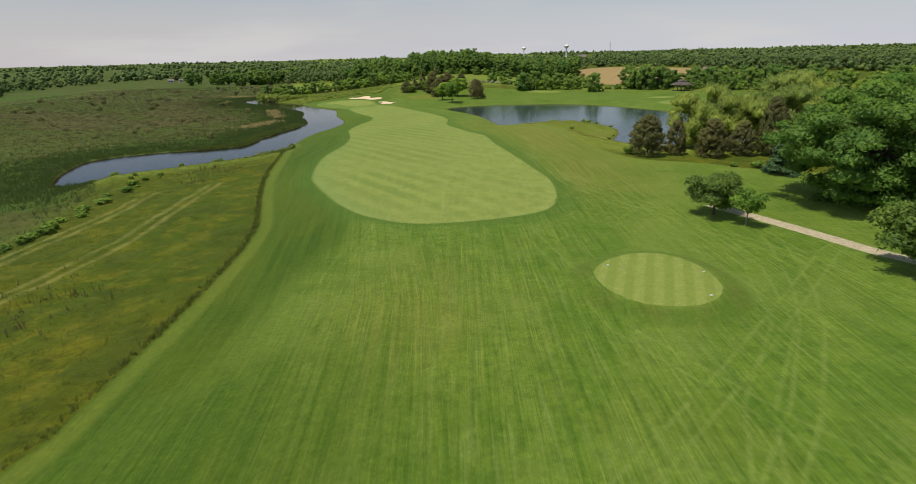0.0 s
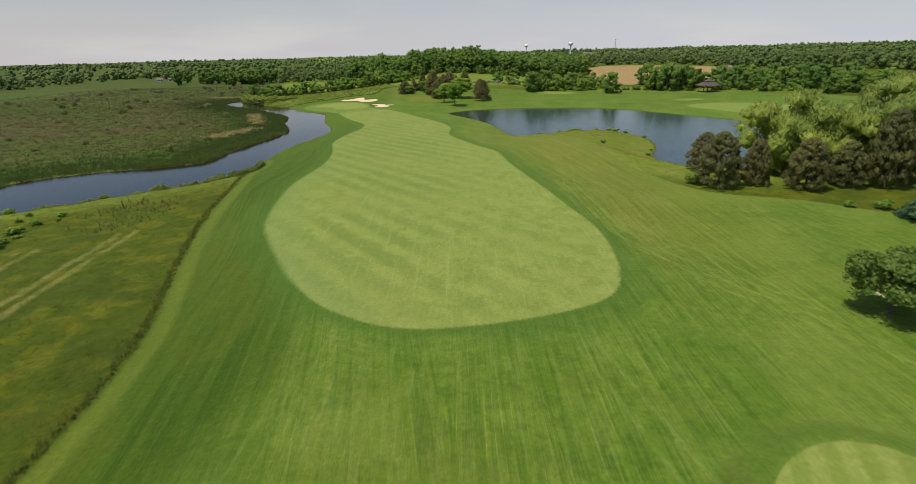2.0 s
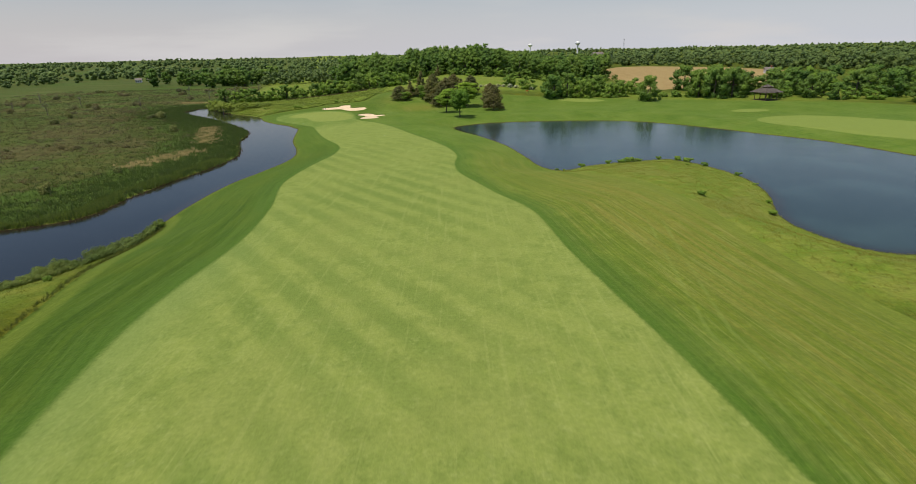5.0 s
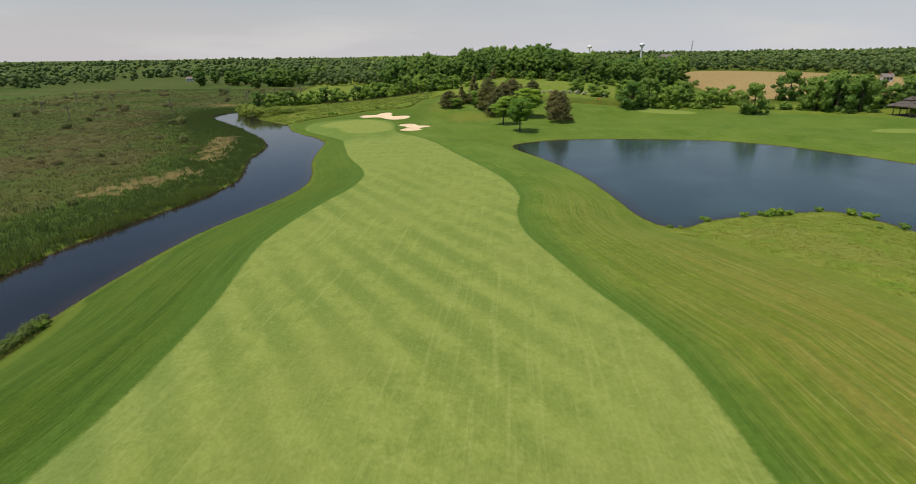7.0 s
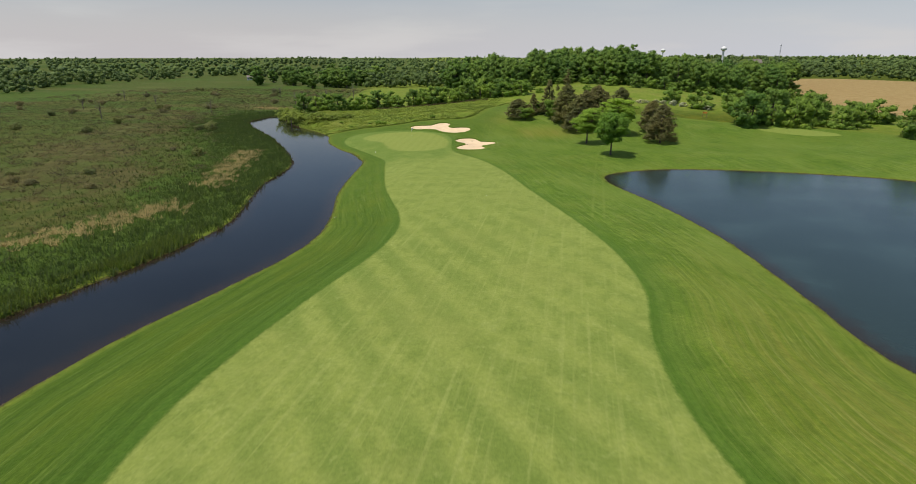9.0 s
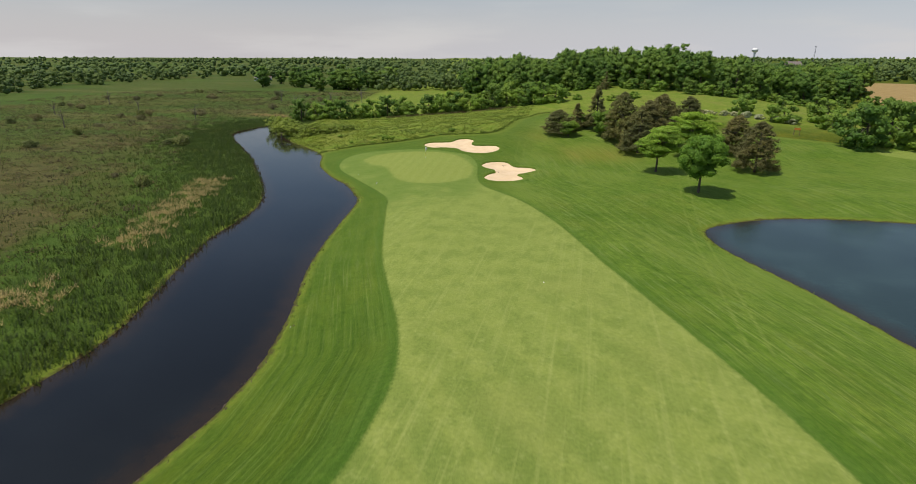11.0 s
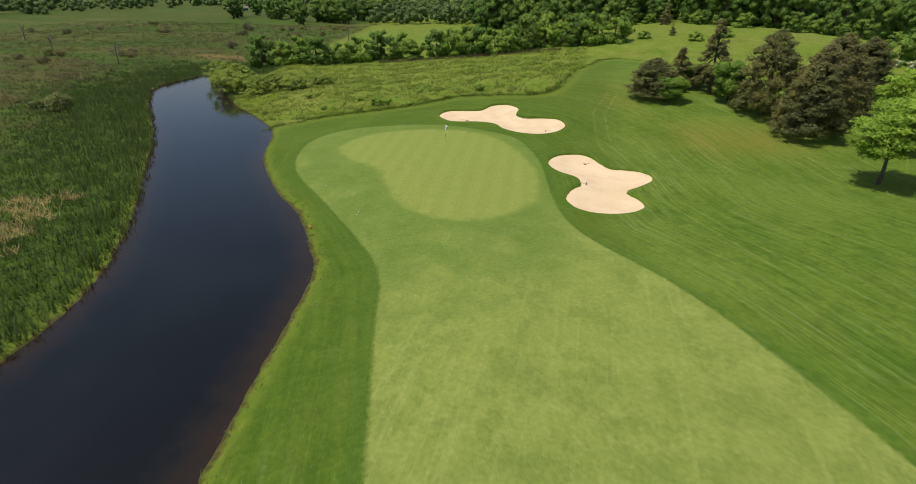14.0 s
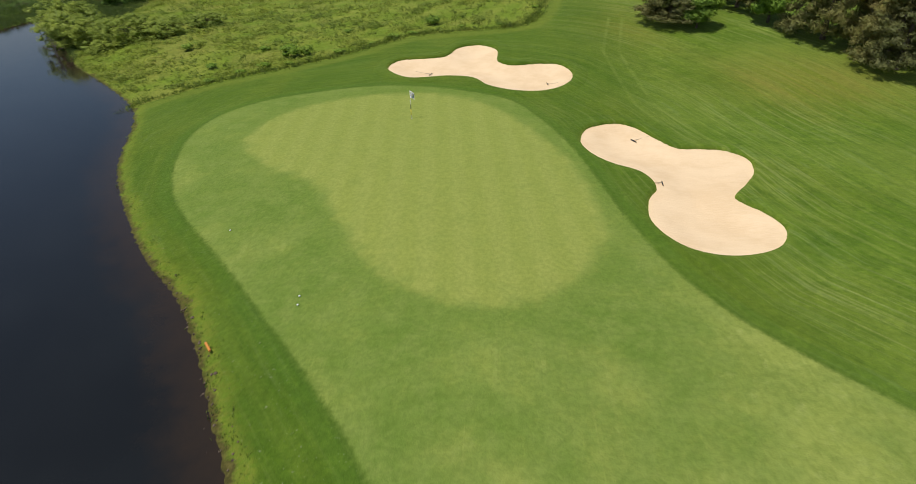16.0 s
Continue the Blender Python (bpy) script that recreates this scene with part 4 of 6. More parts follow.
# ---- trees and shrubs ----
def cards(blobs, count, size, rng, droop=0.0, slim=0.6, hollow=0.72, loose=0.5, whole=0.0):
    """Leaf sprays on the outsides of many ellipsoids (x, y, z, rx, ry, rz): small tilted triangles."""
    blobs = np.array(blobs)
    weight = blobs[:, 3] * blobs[:, 5]
    pick = blobs[rng.choice(len(blobs), count, p=weight / weight.sum())]
    way = rng.normal(size=(count, 3))
    way[:, 2] = np.where(way[:, 2] < -0.4, -way[:, 2], way[:, 2])
    way /= np.linalg.norm(way, axis=1)[:, None]
    at = pick[:, :3] + way * pick[:, 3:] * rng.uniform(hollow, 1.08, count)[:, None]
    face = way + loose * rng.normal(size=(count, 3))
    face /= np.linalg.norm(face, axis=1)[:, None]
    u = np.cross(face, rng.normal(size=(count, 3)))
    u[:, 2] -= droop * np.linalg.norm(u, axis=1)
    u /= np.linalg.norm(u, axis=1)[:, None]
    v = np.cross(face, u)
    v /= np.linalg.norm(v, axis=1)[:, None] + 1e-9
    s = size * rng.uniform(0.6, 1.35, count)[:, None]
    verts = np.stack([at + u * s * 1.1, at - u * s * 0.7 - v * s * slim, at - u * s * 0.6 + v * s * slim], 1).reshape(-1, 3)
    return verts, np.arange(count * 3).reshape(-1, 3), np.repeat(bent(way, at, blobs, whole) + (0, 0, 0.25), 3, 0)


def bent(way, at, blobs, whole):
    """The outward way of a lobe, bent towards that of the whole crown."""
    if not whole:
        return way
    low, high = (blobs[:, :3] - blobs[:, 3:]).min(0), (blobs[:, :3] + blobs[:, 3:]).max(0)
    return 0.65 * way + whole * (at - (low + high) / 2 * (1, 1, 0.8)) / ((high - low) / 2)


def unit_lobe(fineness):
    ball = bmesh.new()
    bmesh.ops.create_icosphere(ball, subdivisions=fineness, radius=1.0)
    out = np.array([q.co[:] for q in ball.verts]), np.array([[q.index for q in face.verts] for face in ball.faces])
    ball.free()
    return out


LOBES = [unit_lobe(k) for k in (1, 2)]


def cores(blobs, shrink, rng, whole=0.0, fineness=0):
    """The dense inner foliage of each lobe, a knobbly closed form under the leaf sprays."""
    blobs, (lobe, faces) = np.array(blobs), LOBES[fineness]
    n, k = len(blobs), len(lobe)
    verts = (blobs[:, None, :3] + lobe[None] * blobs[:, None, 3:] * shrink * rng.uniform(0.78, 1.15, (n, k, 1))).reshape(-1, 3)
    way = bent(np.tile(lobe, (n, 1)), verts, blobs, whole)
    return verts, (faces[None] + k * np.arange(n)[:, None, None]).reshape(-1, 3), way + (0, 0, 0.25)


def foliage(sets):
    """Several sets of leaf faces joined."""
    at = np.cumsum([0] + [len(q[0]) for q in sets])
    return np.concatenate([q[0] for q in sets]), np.concatenate([q[1] + k for q, k in zip(sets, at)]), np.concatenate([q[2] for q in sets])


def leafy(name, made, material):
    """Mesh data of leaf sprays, each with the outward way of its lobe."""
    data = mesh_of(name, made[0], made[1], material)
    data.attributes.new("outward", "FLOAT_VECTOR", "POINT").data.foreach_set("vector", np.asarray(made[2], np.float32).ravel())
    return data


def crown_blobs(rng, count, radius, low, high, lobe, round_top=1.0):
    """Lobes of a broad crown between two heights."""
    out, mid, half = [], (low + high) / 2, (high - low) / 2
    for k in range(count):
        w = rng.normal(size=3)
        w /= np.linalg.norm(w)
        far = rng.uniform(0.45, 0.92)
        fat = 1.0 if w[2] > 0 else 0.9
        r = lobe * rng.uniform(0.65, 1.3)
        out.append((w[0] * far * (radius - 0.5 * r) * fat, w[1] * far * (radius - 0.5 * r) * fat, mid + w[2] * far * (half - 0.4 * r) * round_top, r, r, r * 0.75))
    return out


def dome_blobs(rng, count, radius, high, lobe, peaked):
    """Lobes of a rugged pine: broad low down, rounding off above."""
    out = []
    while len(out) < count:
        t = rng.uniform(0.02, 1.0)
        r = radius * (max(0.0, 1 - t ** 1.3) ** 0.8 if peaked else math.sqrt(max(0.0, 1 - t ** 1.8))) * rng.uniform(0.55, 1.0)
        a, q = rng.uniform(0, 6.283), lobe * rng.uniform(0.6, 1.3) * (1.1 - 0.4 * t)
        out.append((math.cos(a) * max(0, r - 0.4 * q), math.sin(a) * max(0, r - 0.4 * q), 0.5 + (high - 0.5 - 0.4 * q) * t, q, q, q * 0.75))
    return out


def cone_blobs(rng, radius, low, high, tiers, per, lobe, bulge=1.3):
    """Whorls of branch tips for a conifer."""
    out = []
    for k in range(tiers):
        t = k / (tiers - 1)
        r = radius * (1 - 0.9 * t ** bulge) * rng.uniform(0.82, 1.1)
        for j in range(max(2, round(per * (1 - 0.65 * t)))):
            a = rng.uniform(0, 6.283)
            q = lobe * (1 - 0.5 * t) * rng.uniform(0.7, 1.25)
            reach = max(0.05, r - 0.6 * q) * rng.uniform(0.5, 1.0)
            out.append((math.cos(a) * reach, math.sin(a) * reach, low + (high - low) * t + rng.uniform(-0.2, 0.2), q, q, q * 0.5))
    return out


def trunk_mesh(rng, height, girth, blobs, limbs, fork=0.35):
    """A tapered trunk with limbs that reach into the crown."""
    bend = rng.normal(size=(5, 2)) * girth * 0.35
    line = [(bend[k, 0] * (k > 0), bend[k, 1] * (k > 0), height * k / 4 - (0.25 if k == 0 else 0)) for k in range(5)]
    rods = [rod(line, [girth * 1.35, girth, girth * 0.8, girth * 0.55, girth * 0.2], 8)]
    for b in (blobs[i] for i in rng.permutation(len(blobs))[:limbs]):
        start = Vector((0, 0, height * rng.uniform(fork, 0.75)))
        end = Vector(b[:3])
        middle = start.lerp(end, 0.5) + Vector((0, 0, 0.08 * (end - start).length))
        rods.append(rod([start, middle, end], [girth * 0.38, girth * 0.24, girth * 0.08], 5))
    return bars(rods)


def build_tree(name, seed, leaf, height, radius, low, lobes, lobe, count, size, label, category="tree", group="", bark=BARK, girth=0.2, limbs=9, droop=0.0, slim=0.6, conifer=0, bulge=1.3, core=0.74, flat=1.0):
    rng = np.random.RandomState(seed)
    ob = tagged(new(name), label, category, group)
    blobs = dome_blobs(rng, lobes, radius, height, lobe, conifer == -2) if conifer < 0 else cone_blobs(rng, radius, low, height, conifer, lobes, lobe, bulge) if conifer else crown_blobs(rng, lobes, radius, low, height, lobe)
    blobs = [(*b[:5], b[5] * flat) for b in blobs]
    tv, tf = trunk_mesh(rng, height * (0.93 if conifer else 0.72), girth, blobs, limbs)
    part("trunk", mesh_of("trunk", tv, tf, bark, True), bark, ob)
    whole = 0.8 if count < 4000 else 0.4
    sets = [cards(blobs, count, size, rng, droop, slim, 0.3 if conifer < 0 else 0.6, 0.9 if conifer < 0 else 0.65, whole)] + ([cores(blobs, core, rng, whole)] if core else [])
    part("crown", leafy("crown", foliage(sets), leaf), leaf, ob)
    return ob


def stand(ob, x, y, size=1.0, turn=0.0, sink=0.05, tall=1.0):
    return pose(x, y, ground_z(x, y) - sink, 0, 0, turn) @ Matrix.Diagonal((size, size, size * tall, 1))


def plant(proto, spots, label=""):
    """The proto at the first spot, copies at the others. A spot: x, y, size, tall."""
    rng = random.Random(len(spots) * 7 + int(abs(spots[0][0])))
    for k, (x, y, size, tall) in enumerate(spots):
        m = stand(proto, x, y, size, rng.uniform(0, 360), 0.05, tall)
        if k == 0:
            proto.matrix_basis = m
        else:
            c = copy_thing(proto, Matrix())
            c.matrix_basis = m


def build_near_trees():
    plant(build_tree("oak_tree", 1, OAK_LEAF, 17, 13.5, -2.5, 170, 2.0, 42000, 0.26, "huge spreading oak with dense dark green foliage", girth=0.5, limbs=26, core=0.6, flat=0.8), [(51.5, 66.5, 0.95, 0.98), (76, 92, 0.9, 1.0)])
    plant(build_tree("lawn_tree", 2, LAWN_LEAF, 5.0, 3.8, 0.2, 52, 0.85, 12000, 0.14, "small round broadleaf tree beside the cart path", girth=0.13, limbs=14, core=0.38), [(31.4, 62.8, 1.12, 0.98), (40.8, 43.6, 1.28, 1.12)])
    plant(build_tree("sapling_tree", 3, MAPLE_LEAF, 4.0, 1.9, 1.1, 20, 0.6, 2600, 0.13, "slim young tree with a thin crown", girth=0.07, limbs=12, core=0.0), [(32.9, 58.0, 1.12, 1.0)])
    pine = build_tree("pine_tree", 4, PINE_LEAF, 7.8, 4.5, 0.35, 280, 0.76, 22000, 0.19, "dark brownish green pine with a broad crown", "conifer", "pines beside the pond", girth=0.18, limbs=14, slim=0.3, conifer=-1, core=0.4)
    plant(pine, [(36.4, 101.6, 0.76, 1.3), (39.4, 113.2, 0.66, 1.2), (42.0, 102.4, 0.50, 1.7), (47.6, 99.6, 0.70, 1.3), (53.6, 100.4, 0.62, 1.3), (58.4, 99.4, 0.70, 1.95)])
    plant(build_tree("willow_tree", 5, WILLOW_LEAF, 12.8, 10.3, -1.5, 130, 1.8, 26000, 0.29, "large yellow-green willow with drooping foliage", girth=0.4, limbs=18, droop=1.4, slim=0.26, core=0.66),
          [(52.0, 110.5, 0.98, 1.02), (65, 107, 1.1, 1.06), (78, 118, 1.0, 0.95)])
    plant(build_tree("spruce_tree", 6, SPRUCE_LEAF, 7.2, 2.9, 0.3, 15, 0.95, 9000, 0.19, "conical dark blue-green spruce", "conifer", girth=0.14, limbs=10, droop=0.3, slim=0.3, conifer=11, core=0.55), [(51.6, 84.2, 1.0, 1.0)])
    plant(build_tree("shrub", 7, SHRUB_LEAF, 1.7, 1.5, 0.1, 14, 0.55, 2000, 0.12, "low fresh green shrub on the rough", "shrub", girth=0.03, limbs=6), [(33.4, 103.2, 1.0, 1.0), (50.8, 89.3, 0.9, 0.8), (47.5, 90.5, 0.6, 0.8)])
    plant(build_tree("maple_tree", 8, MAPLE_LEAF, 8.8, 4.1, 0.9, 70, 1.05, 16000, 0.17, "round deep green maple on mown grass", girth=0.16, limbs=14, core=0.6), [(-1.3, 255.9, 1.0, 1.13)])
    locust = build_tree("locust_tree", 9, LOCUST_LEAF, 9.8, 5.2, 1.5, 84, 1.25, 16000, 0.2, "airy bright green locust tree with a flat spreading crown", "tree", "locusts beside the fairway", girth=0.17, limbs=22, slim=0.4, core=0.45, flat=0.55)
    plant(locust, [(-6.1, 271.0, 0.98, 0.98), (1.5, 283.6, 1.05, 1.0)])
    plant(build_tree("bushy_tree", 10, SHRUB_LEAF, 6.2, 3.2, 0.3, 36, 1.0, 7000, 0.18, "bushy mid green small tree", girth=0.12, limbs=10), [(-23.1, 296.2, 0.85, 0.8), (-15.3, 297.6, 1.0, 1.05), (-19.5, 305, 0.7, 0.8)])
    clump = build_tree("clump_pine", 11, PINE_LEAF, 10.2, 4.6, 0.3, 270, 0.88, 18000, 0.21, "dense dark pine with rust-brown inner needles", "conifer", "pines behind the green", girth=0.22, limbs=14, slim=0.3, conifer=-1, core=0.4)
    plant(clump, [(-11.6, 293.0, 0.98, 1.06), (-8.4, 285.6, 0.92, 0.92), (-3.4, 294.2, 1.05, 0.95), (-6.6, 290.0, 0.95, 1.0), (-25.4, 298.6, 0.92, 0.58), (3.4, 303.5, 0.85, 0.9), (11.2, 274.6, 0.86, 1.02), (10.6, 287.8, 0.82, 0.92)])
    cone = build_tree("cone_pine", 13, PINE_LEAF, 9.9, 3.3, 0.4, 140, 0.7, 10000, 0.22, "pointed dark pine behind the green", "conifer", "pines behind the green", girth=0.2, limbs=12, slim=0.3, conifer=-2, core=0.4)
    plant(cone, [(-17, 302.6, 1.0, 1.0), (-21.5, 303, 0.8, 0.75), (-0.6, 300, 0.8, 0.9)])


def hedge_line(x):
    return np.interp(x, [-112, -102, -90, -75, -50, -30], [335, 338, 347, 355, 353, 350])


def build_mid_trees():
    """Hedgerows, field trees and the wood on the hill, each tree a thing of its own."""
    rng = np.random.RandomState(12)
    kinds, back = [], []
    for k in range(4):
        kinds.append(build_tree("woodland_tree", 20 + k, WOOD_LEAF, 15.5 + 1.2 * k % 3, 6.6 - 0.5 * (k % 2), -5.0, 95, 1.45, 3600, 0.30, "tall leafy woodland tree at the wood's edge", "tree", "wood on the hill", girth=0.3, limbs=4))
    for k in range(3):
        back.append(build_tree("woodland_tree", 26 + k, WOOD_LEAF, 15.5 + 1.2 * k % 3, 6.6, 3.0, 40, 1.7, 950, 0.40, "tall leafy tree deep in the wood", "tree", "wood on the hill", girth=0.3, limbs=2))
    bush = build_tree("hedge_bush", 30, SHRUB_LEAF, 5.6, 4.4, -2.6, 52, 0.95, 1800, 0.26, "thick light green hedgerow bush", "shrub", "hedgerow bushes", girth=0.1, limbs=4)
    dark_bush = build_tree("hedge_tree", 31, WOOD_LEAF, 7.3, 4.7, -3.2, 52, 1.05, 1900, 0.28, "dark green hedgerow tree", "tree", "hedgerow trees", girth=0.16, limbs=5)
    spots, deep = [[] for _ in kinds], [[] for _ in back]
    front = [(-76, 432), (-69, 428), (-61, 434), (-53, 427), (-45, 430), (-37, 425), (-29, 429), (-21, 424), (-13, 422), (-6, 414), (1, 405), (8, 398), (15, 393), (22, 392), (32, 397), (42, 402), (52, 408), (62, 416), (72, 424), (84, 432)]
    for x, y in front:
        spots[rng.randint(4)].append((x + rng.uniform(-2, 2), y + rng.uniform(-3, 3), rng.uniform(0.72, 1.0), rng.uniform(0.95, 1.15)))
    for row in range(1, 7):
        for k in range(24):
            x = -76 + 7.6 * k + rng.uniform(-3, 3)
            y = 376 + 10 * row + 0.55 * max(0, x + 20) + 48 * min(1.0, max(0.0, (14 - x) / 26)) + rng.uniform(-4, 4)
            (spots[rng.randint(4)] if row == 1 else deep[rng.randint(3)]).append((x, y, rng.uniform(0.85, 1.15) * (1 - 0.0016 * max(0, x + 30)), rng.uniform(0.98, 1.2)))
    spots[1].append((-31, 440, 1.12, 1.15))
    for proto, some in zip(kinds + back, spots + deep):
        plant(proto, some)
    bushes, trees = [], []
    for k in range(21):
        x = -112 + 4.1 * k
        y = hedge_line(x) + rng.uniform(-3, 4)
        (bushes if k % 3 else trees).append((x, y, rng.uniform(0.85, 1.35), rng.uniform(0.9, 1.2)))
    bushes += [(-47, 360, 1.25, 1.25), (-32, 352, 0.6, 0.7), (-23, 356, 0.5, 0.7), (-12, 352, 0.55, 0.7), (-5, 358, 0.6, 0.7), (-27, 372, 0.4, 0.8)]
    for k in range(26):
        x = -64 + 6.4 * k + rng.uniform(-2, 2)
        y = 362 + 0.5 * max(0, x + 20) + 52 * min(1.0, max(0.0, (14 - x) / 26)) + rng.uniform(-3, 3)
        (bushes if k % 2 else trees).append((x, y, rng.uniform(0.55, 0.95), rng.uniform(0.8, 1.1)))
    for x, y in ((37, 297), (43, 301), (48, 298), (54, 303), (60, 300), (66, 306), (50, 309), (58, 313), (44, 312), (68, 316), (64, 326), (52, 322), (38, 316), (76, 318), (30, 326), (42, 332), (54, 338), (66, 342), (22, 336)):
        (bushes if rng.rand() < 0.6 else trees).append((x, y, rng.uniform(0.95, 1.4), rng.uniform(0.9, 1.15)))
    trees += [(72.6, 288, 1.3, 1.15), (95, 296, 1.35, 1.25), (99, 291, 1.4, 1.3), (103, 299, 1.5, 1.3), (107, 293, 1.45, 1.25), (111, 300, 1.4, 1.2), (118, 304, 1.3, 1.1), (126, 302, 1.3, 1.1), (135, 298, 1.4, 1.1), (144, 294, 1.3, 1.1), (154, 290, 1.4, 1.1), (164, 284, 1.4, 1.1), (176, 276, 1.4, 1.1), (121.5, 287, 1.0, 1.1), (139, 278, 1.0, 1.0), (134, 286, 1.2, 1.1), (161, 265, 1.25, 1.0), (173, 261, 1.0, 1.0), (180, 258, 1.1, 1.0)]
    bushes += [(82, 300, 0.6, 0.7), (87, 299, 0.7, 0.8), (92, 297, 0.7, 0.8), (96, 297, 0.5, 0.8), (127, 291, 0.9, 0.9), (146, 281, 0.9, 0.9), (152, 277, 1.1, 0.9), (167, 270, 1.0, 0.9), (115, 303, 1.0, 1.0), (188, 255, 1.2, 1.0)]
    for k in range(20):
        (bushes if k % 3 else trees).append((104 + 5.2 * k + rng.uniform(-3, 3), 322 - 0.30 * k + rng.uniform(-9, 12), rng.uniform(1.0, 1.6), rng.uniform(0.9, 1.2)))
    for k in range(26):
        (bushes if k % 2 else trees).append((176 + 30 * (k % 4) + rng.uniform(-9, 9), 268 + 9 * (k // 4) + rng.uniform(-5, 5), rng.uniform(1.1, 1.6), rng.uniform(0.9, 1.15)))
    plant(bush, bushes)
    plant(dark_bush, trees)
    young = build_tree("young_conifer", 34, PINE_LEAF, 3.0, 1.1, 0.1, 8, 0.45, 900, 0.13, "small brownish green conifer on the slope", "conifer", "young conifers on the slope", girth=0.05, limbs=4, slim=0.3, conifer=7, core=0.6)
    plant(young, [(-27, 361.8, 0.75, 1.0), (-16.5, 359.8, 0.95, 0.9), (-13.5, 404, 2.2, 0.95)])


def build_flowering():
    proto = build_tree("flowering_bush", 33, FLOWER_LEAF, 1.8, 1.7, -0.6, 16, 0.55, 520, 0.17, "low bush covered in whitish blossom on the slope", "shrub", "flowering bushes on the slope", girth=0.03, limbs=4)
    plant(proto, [(9, 330, 0.8, 0.8), (11.7, 330.3, 1.0, 0.8), (14, 331, 0.9, 0.7), (16.4, 330.5, 1.0, 0.8), (19, 330.8, 0.9, 0.8), (21.9, 330.2, 1.1, 0.9), (25, 328, 1.0, 0.8), (28.3, 325.4, 1.0, 0.9), (31, 323, 1.1, 0.8)])


build_near_trees()
build_mid_trees()
build_flowering()


# ---- distant woods, one uncounted mass ----
def build_far_woods():
    rng = np.random.RandomState(40)
    spots = []
    while len(spots) < 5400:
        a, r = rng.uniform(-1.25, 1.25), 330 + 2300 * rng.uniform() ** 1.7
        x, y = r * math.sin(a), 190 + r * math.cos(a)
        west = x < -0.42 * (y - 190) - 20
        if west and r < 470 + 120 * math.sin(a * 7) + 160 * (x > -330):
            continue
        if not west and (y < 470 + 0.25 * max(0, x - 80) and x < 130 or y < 300 + 0.1 * x):
            continue
        if distance(np.array([x]), np.array([y]), FIELD_LINE)[0] < 6:
            continue
        if math.hypot(x + 303, y - 600) < 20 or math.hypot(x + 280, y - 565) < 16:
            continue
        if r > 520 and waves(x, y, 210, 9) > 0.35:
            continue
        spots.append((x, y, rng.uniform(0.65, 1.25) * (0.88 if west else 0.85)))
    p = np.array(spots)
    z = terrain(p[:, 0], p[:, 1])
    near, far = [], []
    for (x, y, s), g in zip(spots, z):
        close = math.hypot(x, y - 190) < 640
        for k in range(6 if close else 3):
            t = (k + rng.uniform()) / (6 if close else 3)
            r = s * (rng.uniform(2.1, 3.2) if close else rng.uniform(3.6, 4.8)) * (1.1 - 0.35 * t)
            out = s * 4.6 * math.sqrt(max(0.05, 1 - t * t)) * rng.uniform(0.4, 0.9)
            turn = rng.uniform(0, 6.283)
            (near if close else far).append((x + out * math.cos(turn), y + out * math.sin(turn), g + s * (1.2 + 7.6 * t), r, r, r * 0.8))
    sets = [cards(near, 170000, 0.52, rng, hollow=0.72, loose=0.7), cards(far, 36000, 0.95, rng, hollow=0.9, loose=0.4), cores(near, 0.74, rng), cores(far, 0.95, rng)]
    tagged(new("far_woods", leafy("far_woods", foliage(sets), FAR_LEAF)), "distant green woods out to the horizon", "woods", kind="stuff")


build_far_woods()


# ---- reeds, sedge and unmown grass ----
def scatter(n, lo, hi, keep, rng):
    x, y = rng.uniform(lo[0], hi[0], n), rng.uniform(lo[1], hi[1], n)
    k = keep(x, y, rng)
    x, y = x[k], y[k]
    return np.stack([x, y, terrain(x, y) - 0.03], 1)


